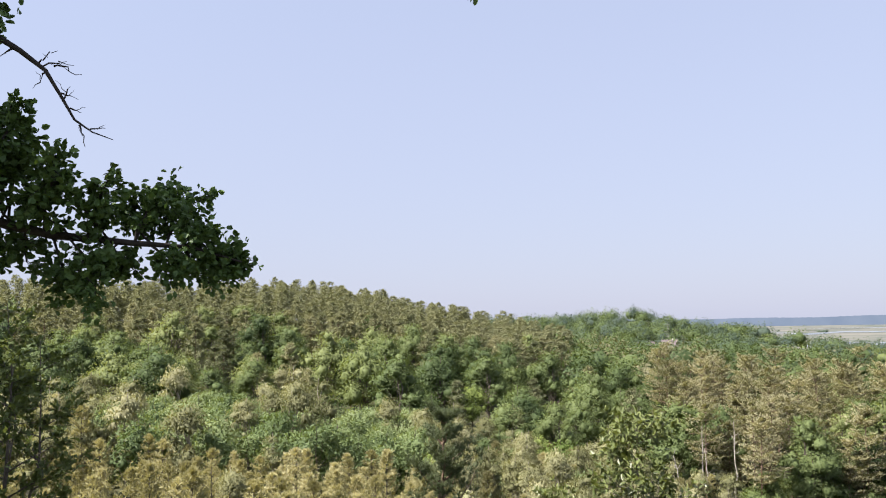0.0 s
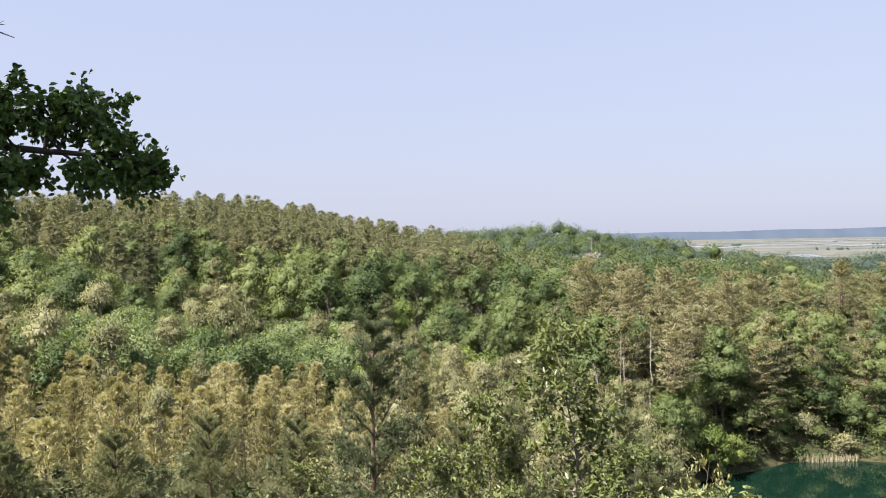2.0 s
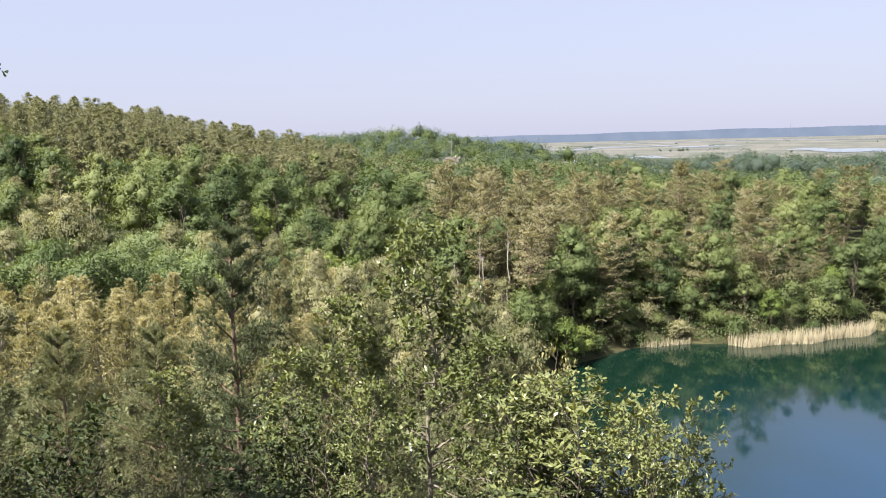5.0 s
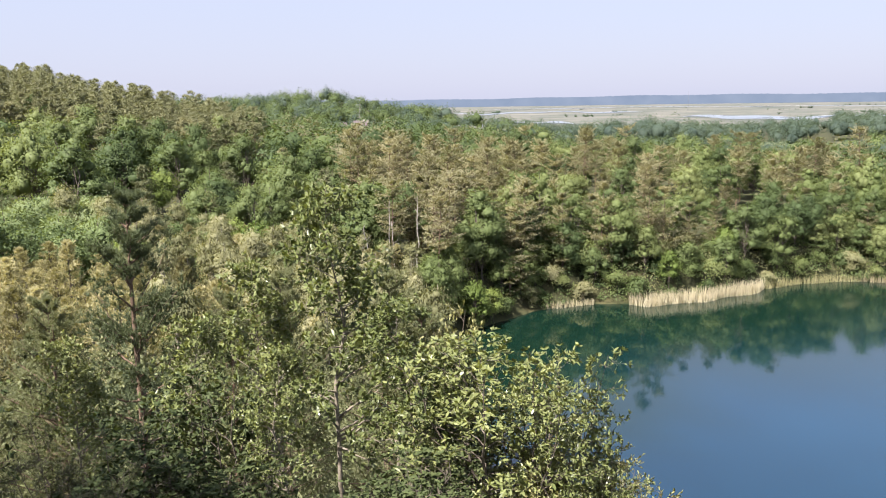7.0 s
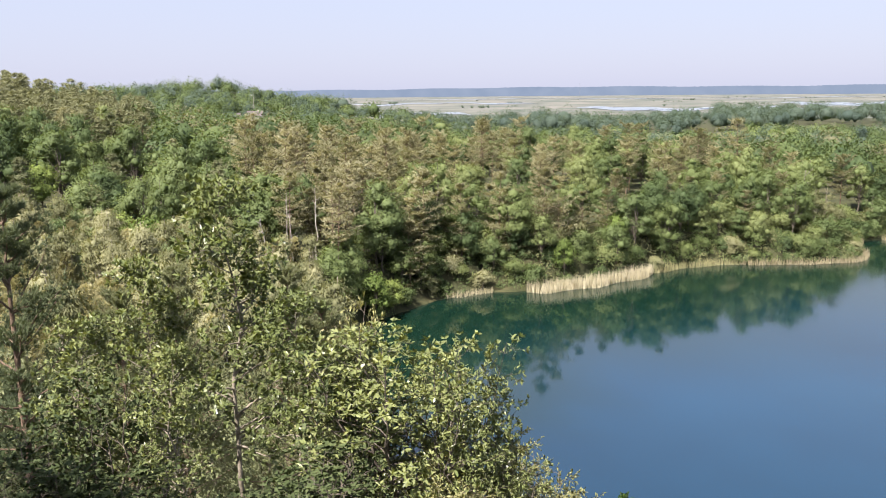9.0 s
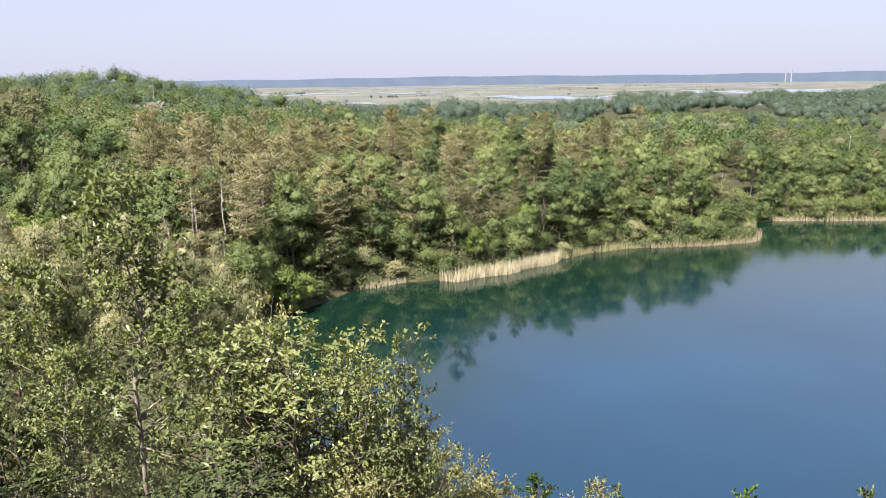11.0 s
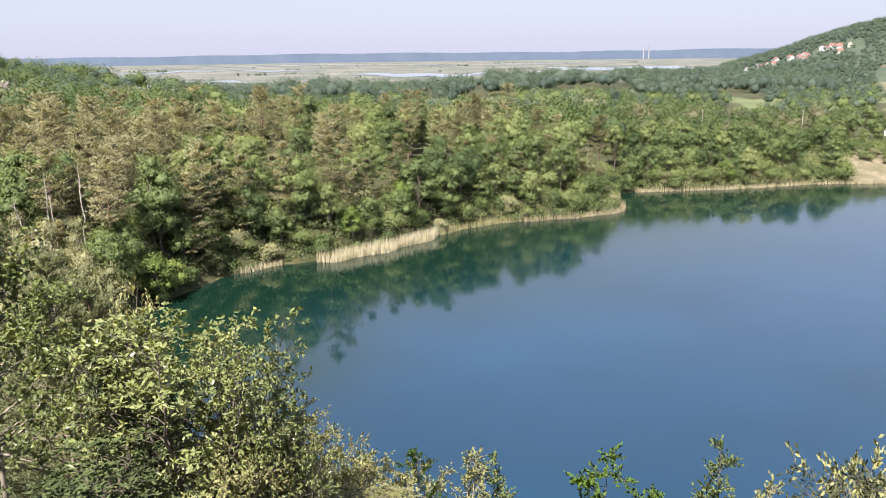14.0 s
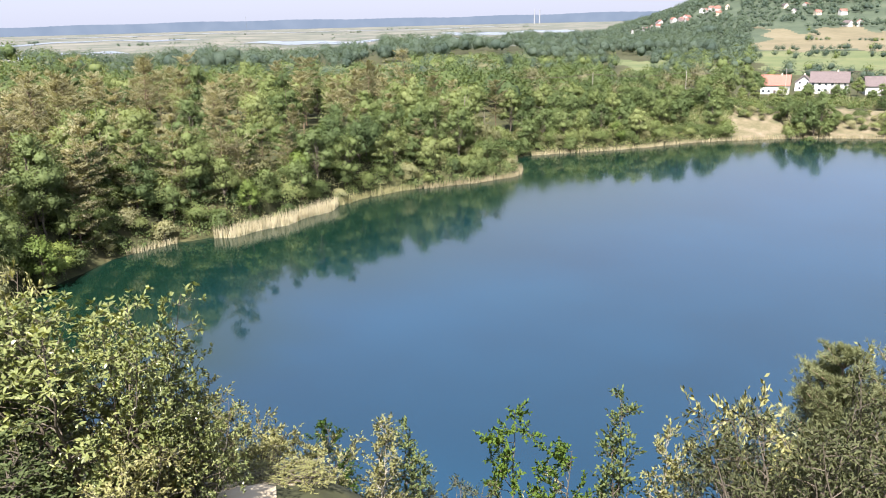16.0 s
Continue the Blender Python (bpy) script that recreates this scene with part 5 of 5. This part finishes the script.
def house(label, az, r, spin, w, d, eaves, rise, roof, wall, storeys=1, chimney=True, detail=True, lift=0.0):
    """A gabled house: ridge along its length, overhanging roof slabs, windows with frames, door and chimney."""
    x, y = polar(az, r)
    ob = thing("house", label, "house", "houses of the village", (x, y, ground_at(x, y) + lift))
    ob.rotation_euler = (0, 0, radians(spin))
    s = Soup()
    hw, hd = w / 2, d / 2
    foot = -3 - lift
    V = [(-hw, -hd, foot), (hw, -hd, foot), (hw, hd, foot), (-hw, hd, foot), (-hw, -hd, eaves), (hw, -hd, eaves), (hw, hd, eaves), (-hw, hd, eaves), (-hw, 0, eaves + rise), (hw, 0, eaves + rise)]
    s.add(V[:8] + V[8:], [])
    s.F = [[0, 1, 5, 4], [2, 3, 7, 6], [1, 2, 6, 9, 5], [3, 0, 4, 8, 7], [4, 5, 9, 8], [6, 7, 8, 9], [3, 2, 1, 0]]
    mesh_object("wall", s.verts(), s.F, wall, ob)
    t, o = 0.22, 0.5
    for side in (-1, 1):
        q = Soup()
        k = rise / hd
        y1, z1 = side * (hd + o), eaves - o * k
        V = [(-hw - o, 0, eaves + rise + 0.06), (hw + o, 0, eaves + rise + 0.06), (hw + o, y1, z1 + 0.06), (-hw - o, y1, z1 + 0.06)]
        V += [(a, b, c + t) for a, b, c in V]
        q.add(V, [[0, 1, 2, 3], [7, 6, 5, 4], [0, 4, 5, 1], [1, 5, 6, 2], [2, 6, 7, 3], [3, 7, 4, 0]])
        mesh_object("roof", q.verts(), q.F, roof, ob)
    if chimney:
        box_part("chimney", (w * 0.18, -0.3, eaves + rise * 0.6), (w * 0.18 + 0.6, 0.3, eaves + rise + 0.9), CREAM_WALL, ob)
    if detail:
        for fl in range(storeys):
            z0 = 0.9 + fl * 2.8
            n = max(2, int(w / 2.6))
            for i in range(n):
                cx = -hw + (i + 0.5) * w / n
                for sy in (-1, 1):
                    if fl == 0 and i == n // 2 and sy < 0:
                        box_part("door", (cx - 0.5, sy * hd - 0.06, 0.0), (cx + 0.5, sy * hd + 0.06, 2.1), GREY_ROOF, ob)
                        continue
                    win = box_part("window", (cx - 0.65, sy * hd - 0.05, z0), (cx + 0.65, sy * hd + 0.05, z0 + 1.3), FRAME_PAINT, ob)
                    box_part("pane", (cx - 0.55, sy * hd - 0.07, z0 + 0.1), (cx + 0.55, sy * hd + 0.07, z0 + 1.2), DARK_GLASS, win)
        for sx in (-1, 1):
            for yy in (-d * 0.22, d * 0.22):
                for fl in range(storeys + 1):
                    z0 = 0.9 + fl * 2.7
                    if z0 + 1.3 > eaves + rise * (1 - abs(yy) / hd) - 0.4:
                        continue
                    win = box_part("window", (sx * hw - 0.05, yy - 0.55, z0), (sx * hw + 0.05, yy + 0.55, z0 + 1.2), FRAME_PAINT, ob)
                    box_part("pane", (sx * hw - 0.07, yy - 0.45, z0 + 0.1), (sx * hw + 0.07, yy + 0.45, z0 + 1.1), DARK_GLASS, win)
    return ob


# near houses behind the sandy bank, facing the lake
house("white house with a bright red tiled roof behind the bank", 75.0, 432, -78, 13, 10, 4.6, 4.4, RED_ROOF, WHITE_WALL, 1)
house("small white house with a pale grey roof", 76.7, 452, 12, 9, 8, 4.2, 3.4, GREY_ROOF, WHITE_WALL, 1)
house("long white house with a grey-brown hipped roof", 78.2, 440, -78, 17, 11, 5.4, 4.6, GREY_ROOF, WHITE_WALL, 2)
house("white house with a dark roof among garden trees", 81.2, 438, -72, 15, 10, 4.5, 4.0, GREY_ROOF, WHITE_WALL, 1)
house("low cream house behind garden trees", 83.4, 470, -60, 12, 9, 3.4, 3.2, RED_ROOF, CREAM_WALL, 1)
# house on the wooded slope to the north
house("white house half hidden among trees on the knoll", 15.9, 560, -30, 10, 7.5, 4.6, 3.0, GREY_ROOF, WHITE_WALL, 1, lift=5.5)
house("cream house with a brown roof among trees on the knoll", 14.3, 575, -10, 11, 8, 4.5, 3.4, GREY_ROOF, CREAM_WALL, 1, lift=1.0)

hill = random.Random(19)
for k in range(34):
    a, r = hill.uniform(65.4, 72.5), hill.uniform(1430, 1590)
    if k > 23:
        a, r = hill.uniform(75, 84), hill.uniform(1200, 1460)
    red = hill.random() < 0.6
    house("small %s house with a %s roof on the hillside" % (("white", "red") if red else ("cream", "grey")), a, r, hill.uniform(-60, 60), hill.uniform(8, 11), hill.uniform(6.5, 8), hill.uniform(3, 4.5), 3.0,
          RED_ROOF if red else GREY_ROOF, WHITE_WALL if hill.random() < 0.75 else CREAM_WALL, 1, False, hill.random() < 0.3, 1.5)


def power_line():
    """Wooden poles with a crossarm, and three slack wires between them."""
    spots = [(56.5, 395), (63.0, 402), (69.3, 405), (75.6, 418), (82.0, 440)]
    tops = []
    for az, r in spots:
        x, y = polar(az, r)
        g = ground_at(x, y)
        ob = thing("utility_pole", "grey wooden power pole with a crossarm", "pole", "poles of the power line", (x, y, g))
        ob.rotation_euler = (0, 0, radians(-az))
        s = Soup()
        s.tube([(0, 0, -1), (0, 0, 6), (0, 0, 13)], [0.2, 0.17, 0.13], 8)
        mesh_object("post", s.verts(), s.F, BARK_DEAD, ob, smooth=True)
        box_part("crossarm", (-0.08, -1.0, 12.3), (0.08, 1.0, 12.5), BARK_DEAD, ob)
        for q in (-0.9, 0.0, 0.9):
            c = Soup()
            zb = 12.5 if q else 13.0
            c.tube([(0, q, zb), (0, q, zb + 0.12), (0, q, zb + 0.24)], [0.07, 0.09, 0.04], 8)
            mesh_object("insulator", c.verts(), c.F, FRAME_PAINT, ob, smooth=True)
        tops.append(np.array([x, y, g + 12.7]))
    for a, b in zip(tops, tops[1:]):
        dirn = unit(np.array([b[0] - a[0], b[1] - a[1], 0]))
        side = np.array([-dirn[1], dirn[0], 0])
        for q in (-0.9, 0.0, 0.9):
            s = np.linspace(0, 1, 12)[:, None]
            w = Soup()
            w.tube(a + (b - a) * s + side * q - np.array([0, 0, 1.0]) * (1.6 * 4 * s * (1 - s)), np.full(12, 0.035), 4)
            tagged(mesh_object("power_line", w.verts(), w.F, BARK), "slack power line between wooden poles", "wire", "wires of the power line")


power_line()


def mast(az, r, h):
    x, y = polar(az, r)
    ob = thing("radio_mast", "thin lattice radio mast on the marsh", "mast", at=(x, y, ground_at(x, y)))
    for k in range(3):
        s = Soup()
        c, d = math.cos(k * 2.094), math.sin(k * 2.094)
        s.tube([(c * 1.6, d * 1.6, 0), (c * 1.1, d * 1.1, h * 0.5), (c * 0.4, d * 0.4, h)], [0.14, 0.12, 0.1], 4)
        mesh_object("leg", s.verts(), s.F, STEEL, ob)
    for k in range(14):
        s = Soup()
        z = h * k / 14
        w = 1.6 - 1.2 * k / 14
        s.tube([(w, 0, z), (-w * 0.5, w * 0.87, z + h / 28), (-w * 0.5, -w * 0.87, z + h / 14)], [0.06, 0.06, 0.06], 4)
        mesh_object("brace", s.verts(), s.F, STEEL, ob)


mast(38.9, 2600, 62)


def chimney_tower(az, r, h):
    x, y = polar(az, r)
    ob = thing("factory_chimney", "pale concrete chimney on the horizon", "chimney", "pair of chimneys", (x, y, 0))
    s = Soup()
    s.tube([(0, 0, 0), (0, 0, h * 0.5), (0, 0, h)], [4.5, 3.8, 3.2], 12)
    mesh_object("shaft", s.verts(), s.F, CONCRETE, ob, smooth=True)


chimney_tower(58.85, 4600, 76)
chimney_tower(59.2, 4600, 74)


# ---- dead trees ----
def snag(label, az, r, h, seed, lean=0.03, forked=False, bark=None):
    rng = np.random.default_rng(seed)
    x, y = polar(az, r)
    ob = thing("dead_tree", label, "tree", "dead trees in the wood", (x, y, ground_at(x, y)))
    s = Soup()
    top = np.array([lean * h, 0.3, h])
    pts = s.limb((0, 0, -0.3), top, 0.2, 0.05, rng, 0.02, 8, 7)
    for k in range(12 if forked else 9):
        u = rng.uniform(0.45, 0.98)
        b = np.array([np.interp(u, np.linspace(0, 1, 8), pts[:, m]) for m in range(3)])
        a = rng.uniform(0, 6.28)
        ln = (2.6 if forked else 1.3) * rng.uniform(0.5, 1.2)
        s.limb(b, b + np.array([math.cos(a), math.sin(a), rng.uniform(0.3, 1.3)]) * ln, 0.06, 0.015, rng, 0.1, 5, 4)
    mesh_object("trunk", s.verts(), s.F, bark or BARK_DEAD, ob, smooth=True)


snag("bleached bare trunk among tall pines", 17.6, 164, 17, 1)
snag("thin bleached dead trunk among pines", 18.1, 163, 13, 2, -0.05)
snag("bleached bare trunk among tall pines", 19.7, 164, 18, 3, 0.02)
snag("leaning dead trunk in the wood", 16.4, 163, 12, 4, -0.15)
snag("grey dead tree with thin bare twigs near the point", 53.9, 252, 19, 6, 0.04, True, BARK_ASPEN)
snag("grey dead tree with thin bare twigs near the point", 55.2, 262, 15, 7, 0.12, True, BARK_ASPEN)
snag("forked dead tree beside the white house", 15.85, 540, 26, 5, 0.0, True)
